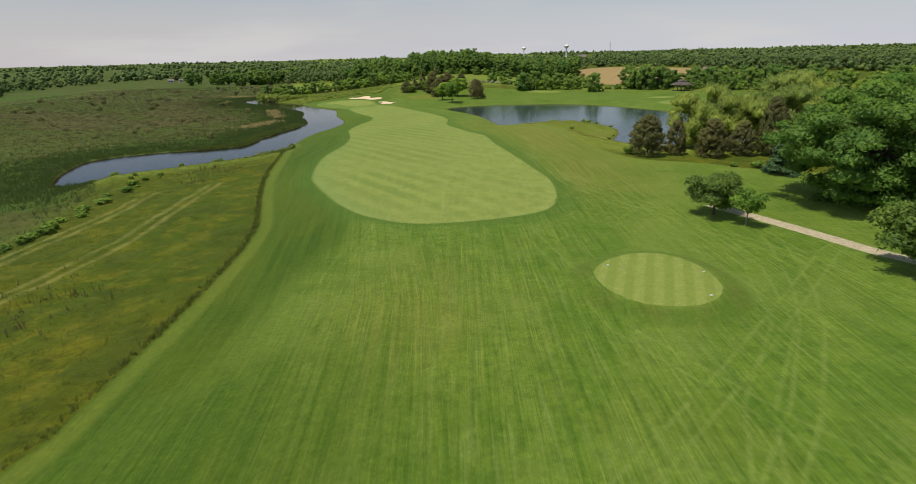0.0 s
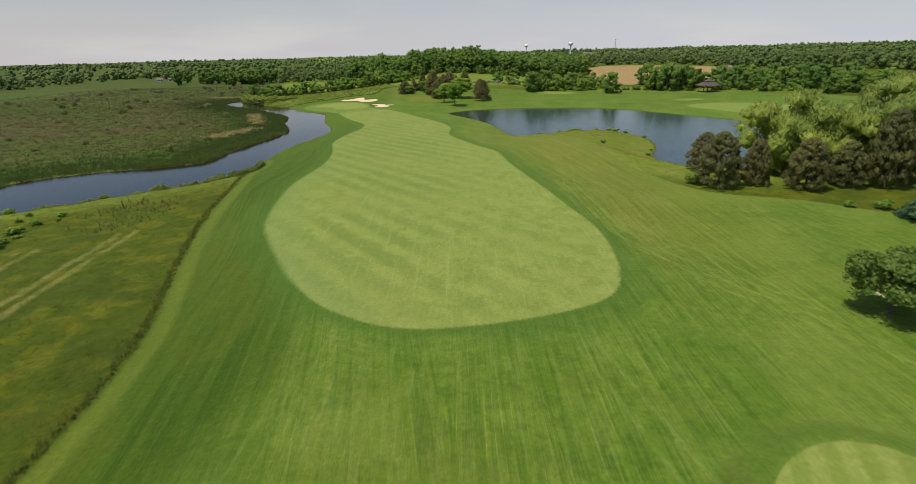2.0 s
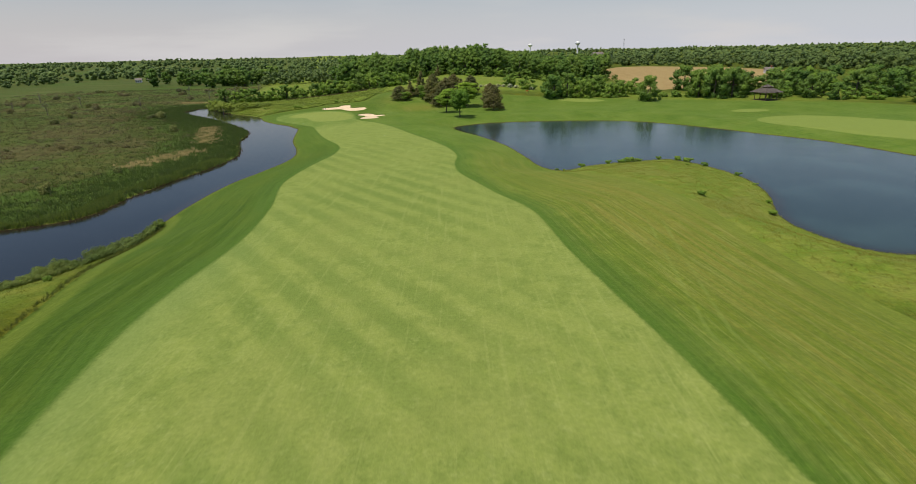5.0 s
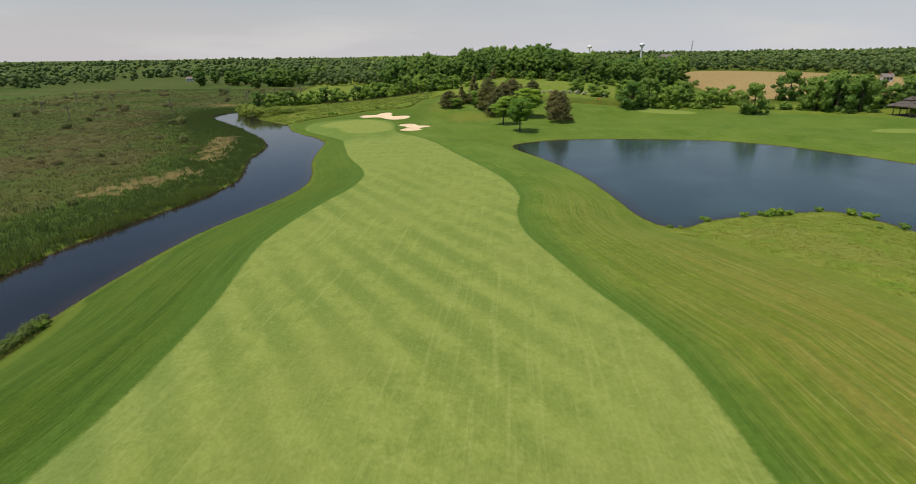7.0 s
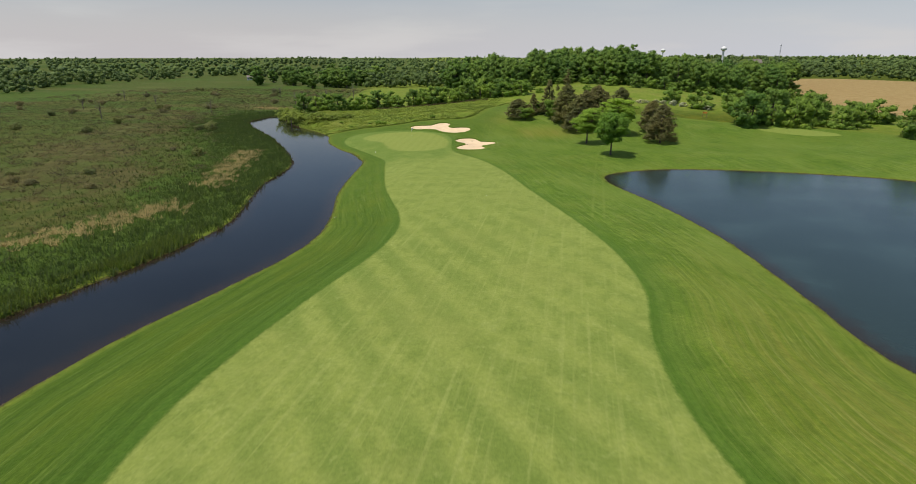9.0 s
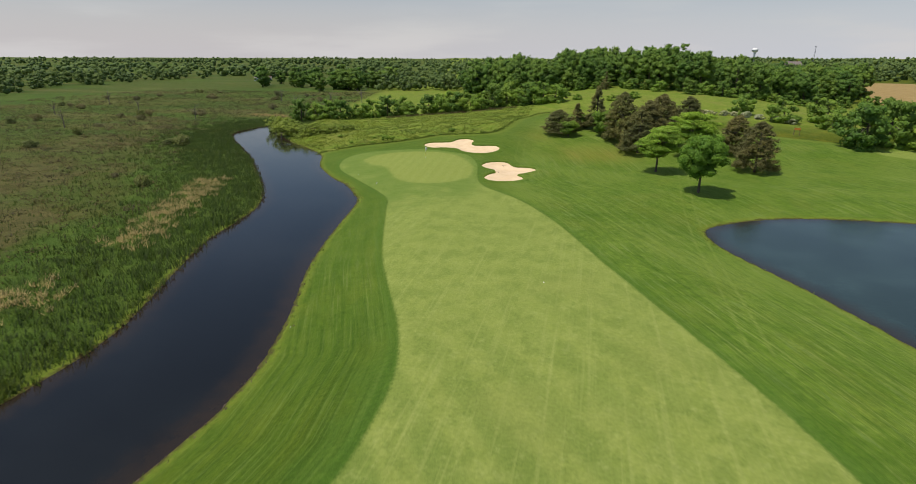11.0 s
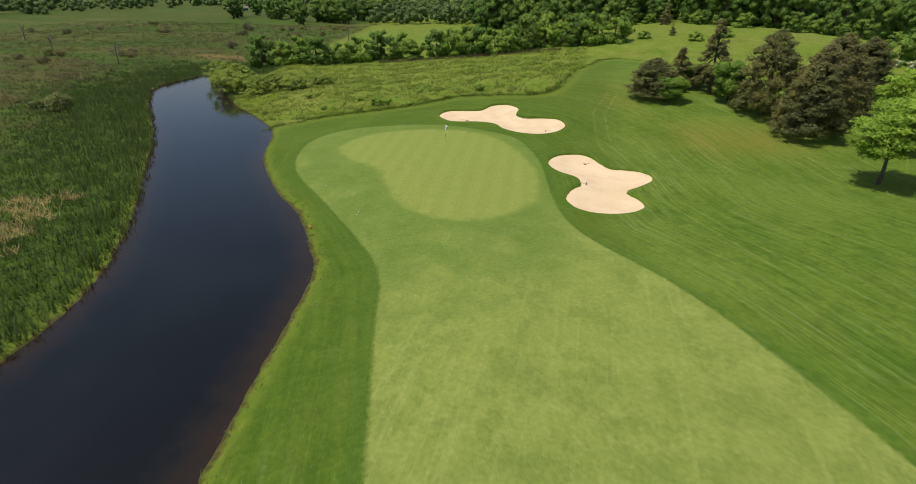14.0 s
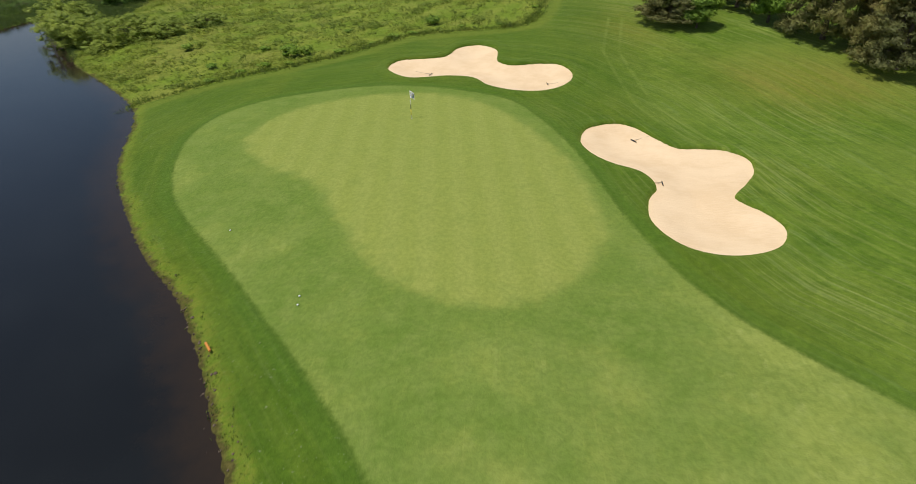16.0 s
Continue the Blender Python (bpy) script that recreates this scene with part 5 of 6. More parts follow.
def build_grasses():
    rng = np.random.RandomState(60)

    def creek(x, y):
        return distance(x, y, CREEK_LINE)

    def west(x, y):
        return marsh_part(x, y) > 0.3

    def streak(x, y, a, b, wide):
        return np.exp(-(distance(x, y, np.array([a, b], float)) / wide) ** 2)

    def straw_patch(x, y):
        a = streak(x, y, (-71.5, 187), (-66.5, 202), 5.0) + streak(x, y, (-70, 218), (-82, 248), 4.0) + 0.8 * streak(x, y, (-140, 350), (-116, 346), 5)
        return a * (0.75 + 0.6 * waves(x, y, 3.5, 15))

    reeds = scatter(330000, (-190, 30), (-40, 340), lambda x, y, r: west(x, y) & (creek(x, y) > 0.1 + 0.45 * waves(x, y, 2.6, 17)) & (straw_patch(x, y) < 0.75) & (r.uniform(size=x.shape) < np.exp(-(creek(x, y) - 10).clip(0) / 6) + 0.02), rng)
    v, f = tufts(reeds, rng.uniform(0.45, 0.85, len(reeds)) * (0.85 + 0.3 * waves(reeds[:, 0], reeds[:, 1], 7, 16)) * (1 + 0.6 * np.exp(-creek(reeds[:, 0], reeds[:, 1]).clip(0) / 2.5)), 0.09, 0.55, rng, 4, 0.5)
    stuff("reeds", v, f, REED, "dense green reeds along the creek", "reeds")
    sedge = scatter(36000, (-260, 90), (-60, 480), lambda x, y, r: west(x, y) & (creek(x, y) > 12) & (scrub_part(x, y) < 0.7), rng)
    v, f = tufts(sedge, rng.uniform(0.25, 0.6, len(sedge)), 0.13, 0.9, rng, 4, 0.7)
    stuff("sedge", v, f, SEDGE, "brown and olive marsh sedge", "sedge")
    # low twiggy scrub, too dense to count
    spots = scatter(19000, (-290, 160), (-72, 480), lambda x, y, r: west(x, y) & (creek(x, y) > 14) & (r.uniform(size=x.shape) < 0.2 + 0.6 * scrub_part(x, y)), rng)
    wide = rng.uniform(0.5, 1.3, len(spots)) * (1 + 0.5 * (rng.uniform(size=len(spots)) < 0.15))
    lumps = np.concatenate([spots, np.stack([wide, wide, wide * rng.uniform(0.5, 0.9, len(spots))], 1)], 1)
    scrub = leafy("marsh_scrub", cards(lumps, 110000, 0.2, rng, hollow=0.3, slim=0.3, loose=0.9), BROWN_LEAF)
    tagged(new("marsh_scrub", scrub), "low brown twiggy scrub across the marsh", "scrub", kind="stuff")
    straw = scatter(150000, (-150, 175), (-55, 360), lambda x, y, r: west(x, y) & (creek(x, y) > 1.0) & (straw_patch(x, y) * r.uniform(0.0, 1.3, x.shape) > 0.58), rng)
    v, f = tufts(straw, rng.uniform(0.45, 0.85, len(straw)), 0.09, 1.1, rng, 7, 0.45)
    stuff("dead_cattails", v, f, STRAW, "patch of pale dead cattails", "reeds")
    bank = scatter(30000, (-68, 140), (-48, 212), lambda x, y, r: west(x, y) & (creek(x, y) > 0.2) & (creek(x, y) < 3.5) & (y < 192) & (waves(x, y, 16, 21) > -0.2), rng)
    v, f = tufts(bank, rng.uniform(0.5, 0.95, len(bank)), 0.09, 0.5, rng, 7, 0.4)
    stuff("bank_grass", v, f, LUSH, "light green grass on the creek's marsh bank", "grass")
    stem = scatter(60000, (-125, 95), (-44, 330), lambda x, y, r: west(x, y) & (creek(x, y) > -0.45) & (creek(x, y) < 0.25), rng)
    stem[:, 2] = np.maximum(stem[:, 2], -0.1)
    v, f = tufts(stem, rng.uniform(0.25, 0.6, len(stem)), 0.05, 0.5, rng, 9, 0.3)
    stuff("reed_stubble", v, f, STUBBLE, "brown reed stubble along the marsh bank's water line", "reeds")
    weeds = scatter(60000, (-100, 40), (-38, 152), lambda x, y, r: ~west(x, y) & (creek(x, y) > 0.1) & (creek(x, y) < 4.5 + 2 * waves(x, y, 14, 22)) & (r.uniform(size=x.shape) < 0.8) & (distance(x, y, MOWN_LINE) > 0.5), rng)
    wide = rng.uniform(0.2, 0.5, len(weeds)) * (0.8 + 0.5 * waves(weeds[:, 0], weeds[:, 1], 6, 23))
    lumps = np.concatenate([weeds + np.stack([0 * wide, 0 * wide, 0.7 * wide], 1), np.stack([wide, wide, wide * rng.uniform(1.0, 1.7, len(weeds))], 1)], 1)
    weed_mass = leafy("bank_weeds", cards(lumps, 90000, 0.11, rng, hollow=0.4, slim=0.4, loose=0.9), WEED_GREEN)
    tagged(new("bank_weeds", weed_mass), "tall pale green weeds on the creek's lawn bank", "weeds", kind="stuff")
    meadow = scatter(40000, (-95, 6), (-20, 160), lambda x, y, r: ~west(x, y) & (distance(x, y, MOWN_LINE) > 0.2) & (creek(x, y) > 0.3), rng)
    v, f = tufts(meadow, rng.uniform(0.08, 0.24, len(meadow)), 0.055, 1.2, rng, 5, 0.5)
    stuff("meadow_grass", v, f, MEADOW, "unmown olive meadow grass with seed heads", "grass")
    back = MOWN_LINE[36:66]
    spot = np.concatenate([back + (np.roll(MOWN_LINE, -1, 0)[36:66] - back) * k for k in np.linspace(0, 1, 34)])
    spot = spot + rng.normal(size=spot.shape) * 0.35 + (-0.3, 0.3)
    spot = spot[distance(spot[:, 0], spot[:, 1], MOWN_LINE) > 0.1]
    v, f = tufts(np.stack([spot[:, 0], spot[:, 1], terrain(spot[:, 0], spot[:, 1]) - 0.03], 1), rng.uniform(0.2, 0.6, len(spot)) * (0.7 + 0.5 * waves(spot[:, 0], spot[:, 1], 4, 24)), 0.09, 0.8, rng, 9, 0.7)
    stuff("back_rough_edge", v, f, LUSH, "taller green grass along the mowing edge behind the green", "grass")
    edge = MOWN_LINE[: 3 * 10]
    spot = np.concatenate([edge + (np.roll(MOWN_LINE, -1, 0)[: len(edge)] - edge) * k for k in np.linspace(0, 1, 40)])
    spot = spot + rng.normal(size=spot.shape) * 0.16 + (-0.35, 0.0)
    spot = spot[(spot[:, 1] > 8) & (spot[:, 1] < 142)]
    v, f = tufts(np.stack([spot[:, 0], spot[:, 1], terrain(spot[:, 0], spot[:, 1]) - 0.03], 1), rng.uniform(0.2, 0.5, len(spot)), 0.07, 0.8, rng, 9, 0.3)
    stuff("edge_grass", v, f, SHADE_GRASS, "ragged dark grass along the mowing edge", "grass")
    lush = scatter(26000, (-130, 270), (10, 372), lambda x, y, r: ~west(x, y) & (distance(x, y, MOWN_LINE) > 0.2) & (creek(x, y) > 0.3) & (r.uniform(size=x.shape) < 1.25 - (y - 270) / 55 + 0.5 * waves(x, y, 18, 25)), rng)
    v, f = tufts(lush, rng.uniform(0.12, 0.36, len(lush)) * (0.8 + 0.4 * waves(lush[:, 0], lush[:, 1], 6, 26)), 0.06, 1.0, rng, 7, 0.9)
    stuff("lush_grass", v, f, LUSH, "tall bright green rough grass behind the green", "grass")
    tall = scatter(30000, (-105, 284), (-36, 348), lambda x, y, r: ~west(x, y) & (distance(x, y, MOWN_LINE) > 0.5) & (creek(x, y) > 0.3) & (r.uniform(size=x.shape) < 0.45 + 0.5 * waves(x, y, 11, 27) + 0.9 * np.exp(-creek(x, y) / 5) + 0.5 * np.exp(-distance(x, y, MOWN_LINE) / 1.5)), rng)
    wide = rng.uniform(0.15, 0.42, len(tall)) * (0.9 + 0.5 * waves(tall[:, 0], tall[:, 1], 5, 28))
    lumps = np.concatenate([tall + np.stack([0 * wide, 0 * wide, 0.3 * wide], 1), np.stack([wide, wide, wide * rng.uniform(0.5, 1.1, len(tall))], 1)], 1)
    tagged(new("meadow_weeds", leafy("meadow_weeds", cards(lumps, 120000, 0.11, rng, hollow=0.4, slim=0.4, loose=0.9), MEADOW_WEED)), "rank green weeds and tall grass behind the green", "weeds", kind="stuff")
    spit = scatter(26000, (12, 86), (56, 186), lambda x, y, r: (distance(x, y, MOWN_LINE) > 0.15) & (distance(x, y, POND_LINE) > 0.2) & (distance(x, y, POND_LINE) < 26), rng)
    v, f = tufts(spit, rng.uniform(0.08, 0.20, len(spit)), 0.08, 1.1, rng, 5, 0.45)
    stuff("spit_grass", v, f, SPIT_GRASS, "unmown yellow-green grass on the pond's spit", "grass")

    # brown dock stalks in the meadow and dead weeds along the hedge
    stalks = [rng.normal(size=(40, 2)) * (2.2, 3.4) + at for at in DOCKS]
    line = np.stack([rng.uniform(-86, -42, 1500), rng.normal(size=1500) * 0.9], 1)
    line[:, 1] += hedge_line(line[:, 0]) - 5
    p = np.concatenate(stalks + [line])
    v, f = tufts(np.stack([p[:, 0], p[:, 1], terrain(p[:, 0], p[:, 1]) - 0.03], 1), rng.uniform(0.5, 1.0, len(p)), 0.07, 0.3, rng, 3, 0.2)
    stuff("weed_stalks", v, f, WEED_STALK, "brown dry weed stalks in the rough", "weeds")


DOCKS = [(-42.1, 91.5), (-46.5, 96.5), (-42.7, 98.5), (-34.2, 40.5), (-37.3, 41.3)]
build_grasses()


# ---- creek-side shrubs, marsh bushes and dead trees ----
def build_marsh():
    rng = np.random.RandomState(80)
    bank = build_tree("bank_shrub", 41, SHRUB_LEAF, 2.2, 1.8, -0.3, 22, 0.5, 560, 0.19, "leafy green shrub on the marsh bank", "shrub", "shrubs along the marsh", girth=0.04, limbs=4)
    spots = [(-49.5 - 0.05 * (y - 40) * (y > 70) + rng.uniform(-2.2, 1.0), y, rng.uniform(0.3, 0.75), rng.uniform(0.5, 0.9)) for y in np.arange(28, 96, 1.7)]
    spots += [(x, y, rng.uniform(0.3, 0.6), rng.uniform(0.7, 1.1)) for x, y in ((-56, 92), (-57, 95), (-54, 106), (-45.5, 121), (-42.8, 139), (-42.6, 141.5), (-64, 100), (-40, 118))]
    plant(bank, spots)
    willow = build_tree("willow_shrub", 42, WILLOW_LEAF, 4.0, 4.6, -1.2, 150, 0.6, 9000, 0.17, "yellow-green willow shrub leaning over the creek", "shrub", "willow shrubs at the creek", girth=0.1, limbs=16, droop=0.3, slim=0.3, core=0.5)
    plant(willow, [(-99, 304, 1.2, 0.95), (-92, 303, 1.0, 0.9), (-108, 314, 1.2, 1.0), (-86.5, 304, 0.8, 0.8), (-93, 299.5, 0.6, 0.7), (-84, 309, 0.7, 0.7)])
    weed = build_tree("weed_bush", 43, SHRUB_LEAF, 1.3, 1.2, 0.05, 10, 0.45, 420, 0.14, "dark green weedy bush at the mowing edge", "shrub", "bushes along the mowing edge", girth=0.02, limbs=3)
    line = [(-72.5, 284.6), (-70, 286.3), (-68, 287.4), (-65.5, 288.6), (-64, 290), (-61, 291.6), (-58, 294), (-56, 296.3), (-54, 297.5), (-51, 298.2), (-48.5, 298.6), (-44, 299), (-40.8, 301), (-39.7, 305), (-38.5, 311), (-37, 317), (-35, 323)]
    plant(weed, [(x, y + rng.uniform(0, 0.8), rng.uniform(0.3, 0.75), rng.uniform(0.4, 0.7)) for x, y in line] + [(-66, 291, 1.1, 1.1), (-64.5, 291.6, 0.9, 1), (-52, 301, 0.9, 1.0), (-74, 289, 0.6, 0.8), (-70, 294, 0.6, 0.8), (-62, 300, 0.5, 0.8), (-80, 296, 0.7, 0.9)])
    brown = build_tree("marsh_bush", 44, BUSH_LEAF, 2.1, 2.1, -0.6, 30, 0.6, 900, 0.15, "brown twiggy bush in the marsh", "shrub", "bushes in the marsh", bark=DEAD_WOOD, girth=0.05, limbs=14, core=0.0)
    olive = build_tree("sallow_bush", 45, SALLOW_LEAF, 2.3, 2.2, -0.7, 30, 0.65, 900, 0.16, "dull green sallow bush in the marsh", "shrub", "bushes in the marsh", girth=0.05, limbs=8, core=0.4)
    for proto, count in ((brown, 46), (olive, 44)):
        some = []
        while len(some) < count:
            x, y = rng.uniform(-260, -66), rng.uniform(150, 470)
            if marsh_part(np.array([x]), np.array([y]))[0] > 0.9 and distance(np.array([x]), np.array([y]), CREEK_LINE)[0] > 12 and waves(x, y, 60, 6) > -0.25:
                some.append((x, y, rng.uniform(0.35, 0.8) + (0.3 if y > 260 else 0), rng.uniform(0.8, 1.25)))
        plant(proto, some)
    # leafless and half-dead trees
    for k, (x, y, tall) in enumerate(((-150, 330, 6), (-172, 300, 7), (-136, 372, 7), (-128, 388, 8), (-190, 348, 6), (-118, 398, 8), (-210, 330, 6), (-165, 410, 7), (-228, 372, 7), (-98.5, 298.5, 2.6))):
        r = np.random.RandomState(100 + k)
        ob = thing("dead_tree", x, y, ground_z(x, y) - 0.1, "bare grey dead tree in the marsh", "tree", "dead trees in the marsh", turn=r.uniform(0, 360))
        twigs = [(r.normal() * 0.28 * tall, r.normal() * 0.28 * tall, tall * r.uniform(0.6, 1.0), 1, 1, 1) for _ in range(12)]
        tv, tf = trunk_mesh(r, tall * 0.85, 0.12, twigs, 12, 0.3)
        part("trunk", mesh_of("trunk", tv, tf, DEAD_WOOD, True), DEAD_WOOD, ob)
    # field trees beyond the marsh
    tree = build_tree("marsh_edge_tree", 46, WOOD_LEAF, 14.0, 6.4, -1.0, 50, 1.6, 1500, 0.42, "broad green tree at the far edge of the marsh", "tree", "trees beyond the marsh", girth=0.3, limbs=6)
    spots = [(-176 + rng.uniform(-26, 26), 508 + rng.uniform(-22, 22), rng.uniform(0.8, 1.2), rng.uniform(0.9, 1.1)) for _ in range(16)]
    spots += [(-235 + rng.uniform(-30, 30), 545 + rng.uniform(-30, 30), rng.uniform(0.6, 1.1), rng.uniform(0.9, 1.1)) for _ in range(10)]
    spots += [(-80 + rng.uniform(-22, 22), 520 + rng.uniform(-20, 20), rng.uniform(0.7, 1.0), 1.0) for _ in range(8)]
    plant(tree, spots)


build_marsh()


# ---- shore plants, stones and weeds ----
def build_shore():
    rng = np.random.RandomState(90)
    pond_edge = POND_LINE
    tuft = build_tree("pond_bush", 47, SHRUB_LEAF, 1.1, 1.1, 0.02, 10, 0.42, 420, 0.13, "small green bush at the pond's edge", "shrub", "bushes on the pond's spit", girth=0.02, limbs=3)
    spots = []
    for k in range(18):
        px, py = pond_edge[int(len(pond_edge) * (0.515 + 0.40 * (k + 0.7 * rng.uniform()) / 18)) % len(pond_edge)]
        if 126 < py < 184 and px > 17:
            spots.append((px - 0.9 + rng.uniform(-0.5, 0.5), py - 0.9 + rng.uniform(-0.5, 0.5), rng.uniform(0.4, 0.9), rng.uniform(0.7, 1.1)))
    plant(tuft, spots + [(30.5, 142, 0.8, 0.9), (41, 172, 0.5, 0.7), (31, 178.6, 0.9, 0.9), (32.2, 178.9, 1.1, 1.0), (33.4, 179.2, 0.8, 1.0), (34.3, 179.4, 0.6, 0.9), (42.2, 179.8, 1.0, 0.9), (43.4, 178.6, 0.9, 0.9)])
    # loose stones along the lawn's shore
    verts, faces = [], []
    base = bmesh.new()
    bmesh.ops.create_icosphere(base, subdivisions=1, radius=1.0)
    bv, bf = np.array([v.co[:] for v in base.verts]), np.array([[v.index for v in f.verts] for f in base.faces])
    base.free()
    count = 0
    for k in range(1300):
        px, py = CREEK_LINE[rng.randint(len(CREEK_LINE))] + rng.normal(size=2) * 0.3
        if not (px > -66 and 145 < py < 262 and px > marsh_edge(np.array(py)) + 2):
            continue
        s = rng.uniform(0.03, 0.08)
        verts.append(bv * s * rng.uniform(0.6, 1.2, 3) + (px, py, max(ground_z(px, py), -0.08) + 0.0) + rng.normal(size=bv.shape) * s * 0.15)
        faces.append(bf + len(bv) * count)
        count += 1
    stuff("shore_stones", np.concatenate(verts), np.concatenate(faces), STONE, "small grey stones along the creek bank", "stones")
    # longer bright grass left along the lawn's shore
    pts = []
    for line in (CREEK_LINE, POND_LINE):
        for px, py in line:
            for _ in range(26):
                qx, qy = px + rng.normal() * 1.2, py + rng.normal() * 1.2
                pts.append((qx, qy))
    p = np.array(pts)
    d = np.minimum(distance(p[:, 0], p[:, 1], CREEK_LINE), distance(p[:, 0], p[:, 1], POND_LINE))
    p = p[(d > 0.05) & (d < 0.9) & (marsh_part(p[:, 0], p[:, 1]) < 0.3)]
    root = np.stack([p[:, 0], p[:, 1], terrain(p[:, 0], p[:, 1]) - 0.03], 1)
    v, f = tufts(root, rng.uniform(0.08, 0.22, len(root)), 0.05, 0.9, rng, 5, 0.3)
    stuff("shore_grass", v, f, LUSH, "longer bright grass along the water's edge", "grass")


build_shore()


# ---- golf furniture ----
def build_flagstick(x, y):
    z = ground_z(x, y)
    ob = thing("flagstick", x, y, z, "white flag on a striped flagstick in the hole", "flag")
    part("pole", bar([(0, 0, -0.1), (0, 0, 1.0), (0, 0, 2.2)], [0.018, 0.016, 0.014], 8), WHITE, ob, "white pole")
    part("band", bar([(0, 0, 0.25), (0, 0, 0.75)], [0.022, 0.022], 8), YELLOW, ob, "yellow band")
    part("band", bar([(0, 0, 0.75), (0, 0, 1.15)], [0.021, 0.021], 8), BLACK, ob, "dark band")
    bm = bmesh.new()
    grid = [[bm.verts.new((0.02 + 0.30 * i / 5 + 0.02 * math.sin(j * 1.3), 0.05 * math.sin(i * 1.2 + j * 0.8), 2.16 - 0.52 * j / 6 - 0.14 * (i / 5) ** 1.5)) for i in range(6)] for j in range(7)]
    for j in range(6):
        for i in range(5):
            bm.faces.new((grid[j][i], grid[j][i + 1], grid[j + 1][i + 1], grid[j + 1][i])).smooth = True
    bmesh.ops.solidify(bm, geom=bm.faces[:], thickness=0.004)
    part("flag_cloth", bm, WHITE, ob, "drooping white flag")
    part("cup_rim", bar([(0, 0, -0.02), (0, 0, 0.012)], [0.056, 0.056], 14), WHITE, ob, "white hole rim")


def build_rake(x, y, turn):
    at = np.array([x]), np.array([y])
    z = float(sand_level(*at, np.min([distance(*at, b) for b in BUNKER_LINES], 0))[0]) + 0.02
    ob = thing("bunker_rake", x, y, z, "long-handled bunker rake lying on the sand", "rake", "bunker rakes", turn=turn)
    part("rake_head", box(0.62, 0.06, 0.05, (0, 0, 0.05), 0.008), BLACK, ob, "black toothed head")
    for k in range(9):
        part("tooth", box(0.014, 0.014, 0.06, (-0.28 + 0.07 * k, 0, 0.005)), BLACK, ob)
    part("handle", bar([(0, 0.02, 0.07), (0, 0.8, 0.10), (0, 1.65, 0.17)], [0.02, 0.02, 0.019], 8), PALE_WOOD, ob, "pale wooden handle")


def build_ball(x, y):
    bm = bmesh.new()
    bmesh.ops.create_icosphere(bm, subdivisions=2, radius=0.05)
    data = bpy.data.meshes.new("golf_ball")
    bm.to_mesh(data), bm.free()
    data.materials.append(WHITE)
    ob = tagged(new("golf_ball", data), "white golf ball lying on the grass", "ball", "golf balls")
    ob.location = (x, y, ground_z(x, y) + 0.045)


def build_stake(x, y, tilt, tone, label):
    ob = thing("hazard_stake", x, y, ground_z(x, y) - 0.1, label, "stake", "hazard stakes")
    ob.matrix_basis = pose(x, y, ground_z(x, y) + 0.02, tilt, 0, 40)
    part("stake", box(0.09, 0.09, 0.85, (0, 0, 0.38), 0.012), tone, ob)
    part("tip", bar([(0, 0, -0.05), (0, 0, -0.25)], [0.05, 0.01], 6), TIMBER, ob)


def build_tee_marker(x, y, turn):
    ob = thing("tee_marker", x, y, ground_z(x, y), "white tee marker on the mown tee", "marker", "tee markers", turn=turn)
    part("block", box(0.22, 0.10, 0.10, (0, 0, 0.06), 0.015), WHITE, ob)
    part("spike", bar([(0, 0, 0.02), (0, 0, -0.12)], [0.012, 0.008], 6), STEEL, ob)


def build_sign(x, y):
    ob = thing("course_sign", x, y, ground_z(x, y), "orange-brown wooden sign on two posts", "sign", turn=-15)
    for side in (-0.55, 0.55):
        part("post", box(0.12, 0.12, 1.9, (side, 0, 0.85), 0.012), TIMBER, ob)
    part("board", box(1.2, 0.06, 0.5, (0, -0.095, 1.4), 0.015), ORANGE, ob, "orange board")


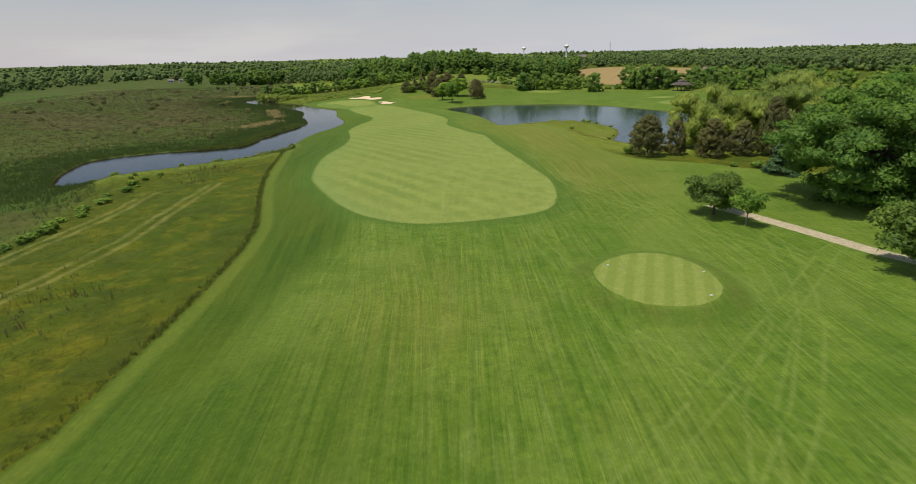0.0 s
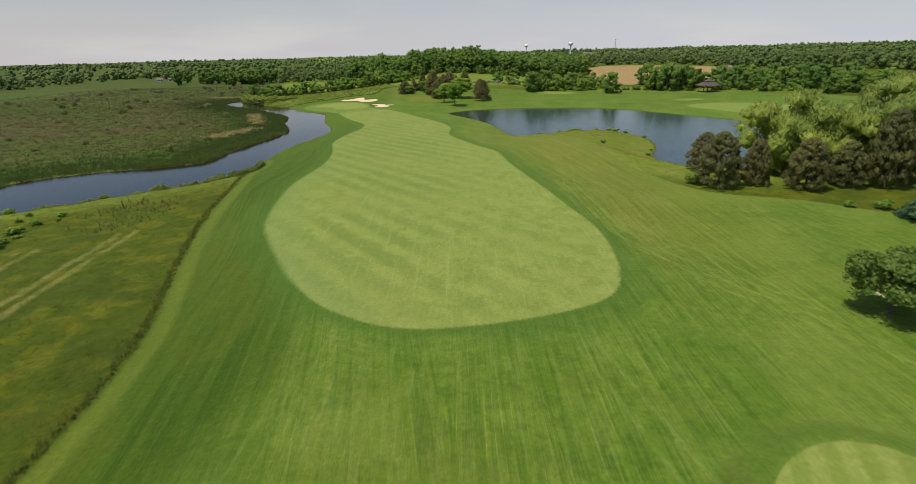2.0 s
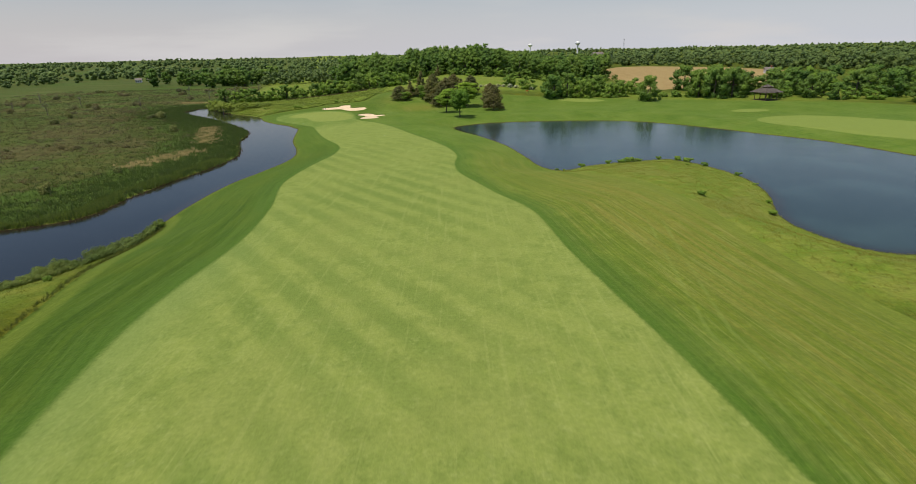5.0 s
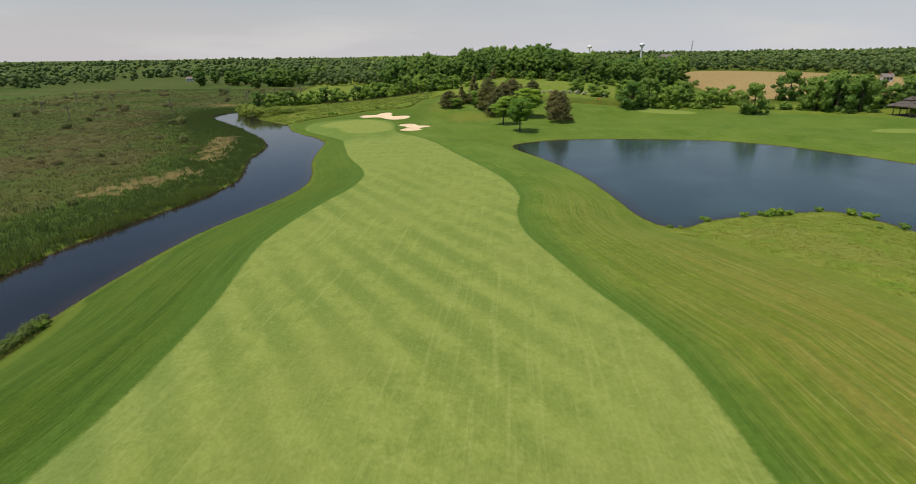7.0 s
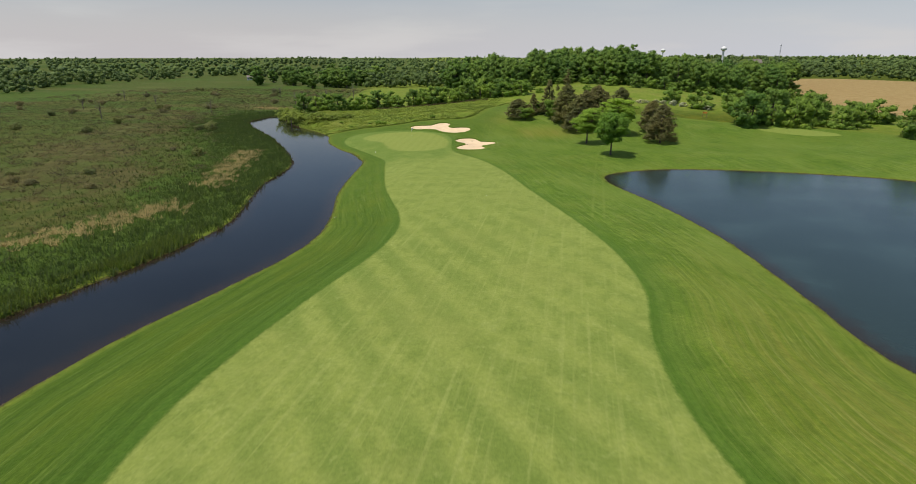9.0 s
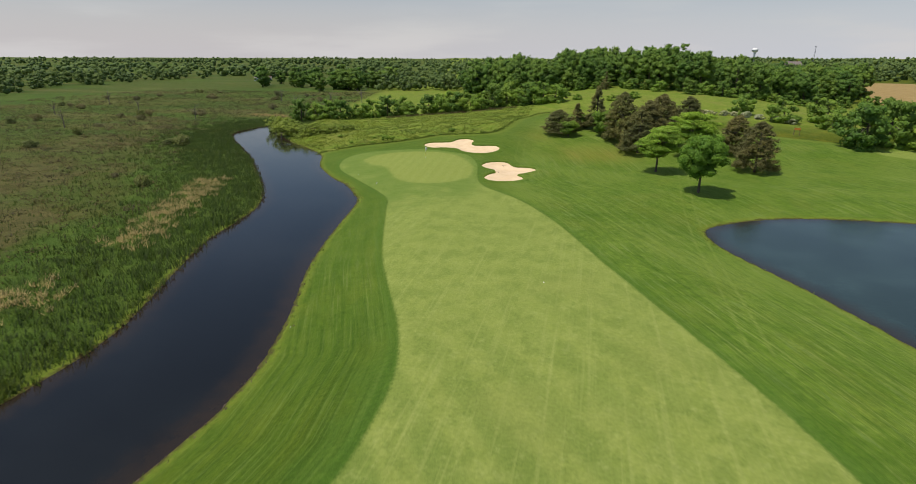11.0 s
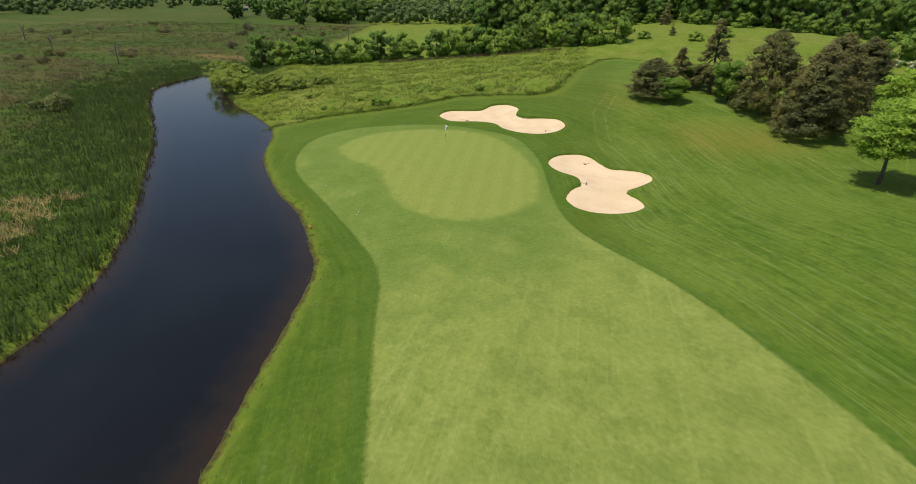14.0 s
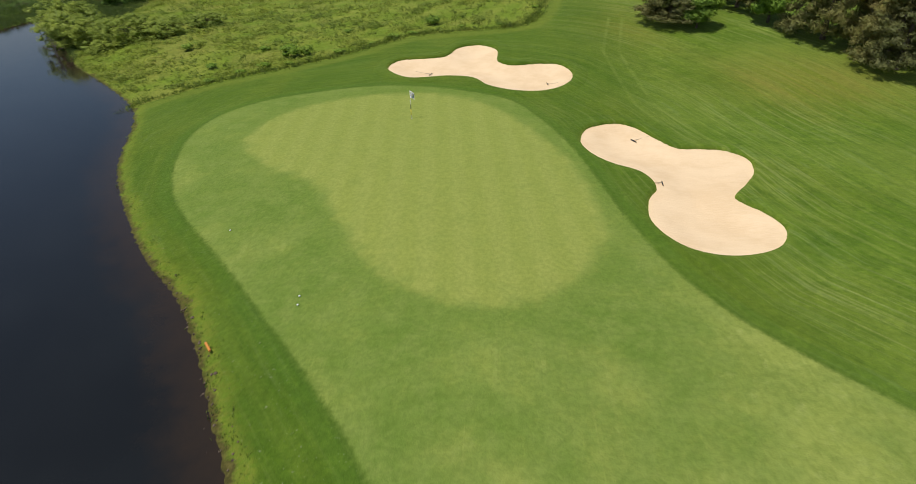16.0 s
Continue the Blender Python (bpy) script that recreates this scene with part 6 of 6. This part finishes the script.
def build_gazebo(x, y, turn):
    z = ground_z(x, y)
    ob = thing("gazebo", x, y, z, "open timber gazebo with a wide shingled roof", "gazebo", turn=turn)
    part("slab", box(6.4, 6.4, 0.2, (0, 0, 0.02), 0.03), STONE, ob, "pale concrete slab")
    for sx in (-2.6, 0, 2.6):
        for sy in (-2.6, 2.6):
            part("post", box(0.2, 0.2, 2.5, (sx, sy, 1.36), 0.015), TIMBER, ob)
    for sy in (-2.6, 2.6):
        part("beam", box(6.0, 0.22, 0.28, (0, sy, 2.74), 0.015), TIMBER, ob)
    for sx in (-2.6, 2.6):
        part("beam", box(0.2, 4.98, 0.26, (sx, 0, 2.74), 0.012), TIMBER, ob)

    def skirt(low, wide, high, narrow):
        bm = bmesh.new()
        a = [bm.verts.new((sx * wide, sy * wide, low)) for sx, sy in ((-1, -1), (1, -1), (1, 1), (-1, 1))]
        b = [bm.verts.new((sx * narrow, sy * narrow, high)) for sx, sy in ((-1, -1), (1, -1), (1, 1), (-1, 1))]
        for k in range(4):
            bm.faces.new((a[k], a[(k + 1) % 4], b[(k + 1) % 4], b[k]))
        bmesh.ops.solidify(bm, geom=bm.faces[:], thickness=0.12)
        return bm

    part("roof", skirt(2.85, 4.1, 4.5, 1.3), SHINGLE, ob, "brown hipped roof")
    part("upper_roof", skirt(4.75, 1.6, 5.7, 0.05), SHINGLE, ob, "raised roof vent")
    part("vent_box", box(2.2, 2.2, 0.5, (0, 0, 4.62), 0.01), TIMBER, ob)


def build_water_tower(x, y, top, wide, label):
    z = ground_z(x, y)
    tall = top - z
    ob = thing("water_tower", x, y, z, label, "water tower", "water towers")
    bm = bmesh.new()
    bmesh.ops.create_uvsphere(bm, u_segments=28, v_segments=14, radius=1.0, matrix=Matrix.Translation((0, 0, tall - 0.75 * wide)) @ Matrix.Diagonal((wide, wide, 0.75 * wide, 1)))
    for f in bm.faces:
        f.smooth = True
    part("tank", bm, WHITE, ob, "white rounded tank")
    part("stem", bar([(0, 0, -1), (0, 0, 4), (0, 0, tall - 2.2 * wide), (0, 0, tall - 1.3 * wide)], [3.0, 1.5, 1.4, 2.2], 20), WHITE, ob)
    part("band", bar([(0, 0, tall - 0.8 * wide), (0, 0, tall - 0.7 * wide)], [wide + 0.08, wide + 0.08], 28), STEEL, ob, "grey walkway band")
    part("finial", bar([(0, 0, tall - 0.3), (0, 0, tall + 1.8)], [0.25, 0.1], 8), STEEL, ob)


def build_mast(x, y, top):
    z = ground_z(x, y)
    tall, side = top - z, 1.1
    ob = thing("radio_mast", x, y, z, "slim grey lattice radio mast", "mast")
    feet = [(side * math.cos(a), side * math.sin(a)) for a in (0.5, 2.6, 4.7)]
    for px, py in feet:
        part("leg", bar([(px, py, -1), (px * 0.7, py * 0.7, tall)], [0.16, 0.12], 6), STEEL, ob)
    for k in range(12):
        h, g = tall * k / 12, tall * (k + 1) / 12
        (ax, ay), (bx, by) = feet[k % 3], feet[(k + 1) % 3]
        part("brace", bar([(ax, ay, h), (bx * 0.8, by * 0.8, g)], [0.07, 0.07], 5), STEEL, ob)
    for k in range(3):
        part("antenna", box(2.6, 0.25, 1.6, (0, 0, tall - 1.5 - 4 * k), 0.05, Matrix.Rotation(k, 4, "Z")), STEEL, ob)


def build_house(x, y, turn, wide, deep, tall, wall, label):
    z = ground_z(x, y)
    ob = thing("house", x, y, z, label, "house", "distant houses", turn=turn)
    part("wall", box(wide, deep, tall + 0.6, (0, 0, tall / 2 - 0.3)), wall, ob)
    bm = bmesh.new()
    rise = deep * 0.38
    v = [bm.verts.new(p) for p in ((-wide / 2 - 0.4, -deep / 2 - 0.4, tall), (wide / 2 + 0.4, -deep / 2 - 0.4, tall), (wide / 2 + 0.4, deep / 2 + 0.4, tall), (-wide / 2 - 0.4, deep / 2 + 0.4, tall),
                                   (-wide / 2 - 0.4, 0, tall + rise), (wide / 2 + 0.4, 0, tall + rise))]
    for q in ((0, 1, 5, 4), (2, 3, 4, 5), (0, 4, 3), (1, 2, 5), (3, 2, 1, 0)):
        bm.faces.new([v[i] for i in q])
    roof = part("roof", bm, SHINGLE, ob, "grey-brown gabled roof")
    part("chimney", box(0.7, 0.7, 1.8, (wide * 0.25, 0, tall + rise), 0.02), BRICK_RED, roof)
    for k in range(3):
        window = part("window", box(1.3, 0.12, 1.4, (wide * (k - 1) * 0.3, -deep / 2 - 0.03, tall * 0.55), 0.02), WHITE, ob)
        part("pane", box(1.05, 0.1, 1.15, (wide * (k - 1) * 0.3, -deep / 2 - 0.06, tall * 0.55)), GLASS, window)


build_flagstick(-50.8, 274.3)
build_rake(-34.2, 271.3, -62)
build_rake(-33.9, 264.2, 84)
build_rake(-39.6, 283.2, -80)
build_rake(-50.5, 285.1, 70)
for spot in ((-53.0, 252.9), (-52.9, 252.3), (-58.8, 258.5), (-40.7, 203.2), (-21.3, 214.2)):
    build_ball(*spot)
build_stake(-56.3, 250.1, 78, ORANGE, "fallen orange hazard stake on the creek bank")
build_tee_marker(21.6, 43.2, 20)
build_tee_marker(20.2, 38.6, 10)
build_tee_marker(13.9, 45.4, 15)
build_sign(27.2, 306)
build_gazebo(114.5, 282, 18)
build_water_tower(231, 1178, 36.2, 4.8, "white water tower far beyond the woods")
build_water_tower(217, 1787, 40.2, 6.4, "white water tower far beyond the woods")
build_mast(335, 1229, 40)
build_house(-309, 612, 20, 5.5, 4.5, 2.4, WHITE, "low white cottage at the far side of the marsh")
build_house(-301, 617, 35, 3.6, 3.6, 2.2, WHITE, "small white outbuilding beyond the marsh")
build_house(190, 850, 10, 14, 10, 7, BRICK_RED, "reddish house among the distant trees")
build_house(178, 398, -10, 4.4, 3.6, 2.2, WHITE, "small white farmhouse beyond the ploughed field")
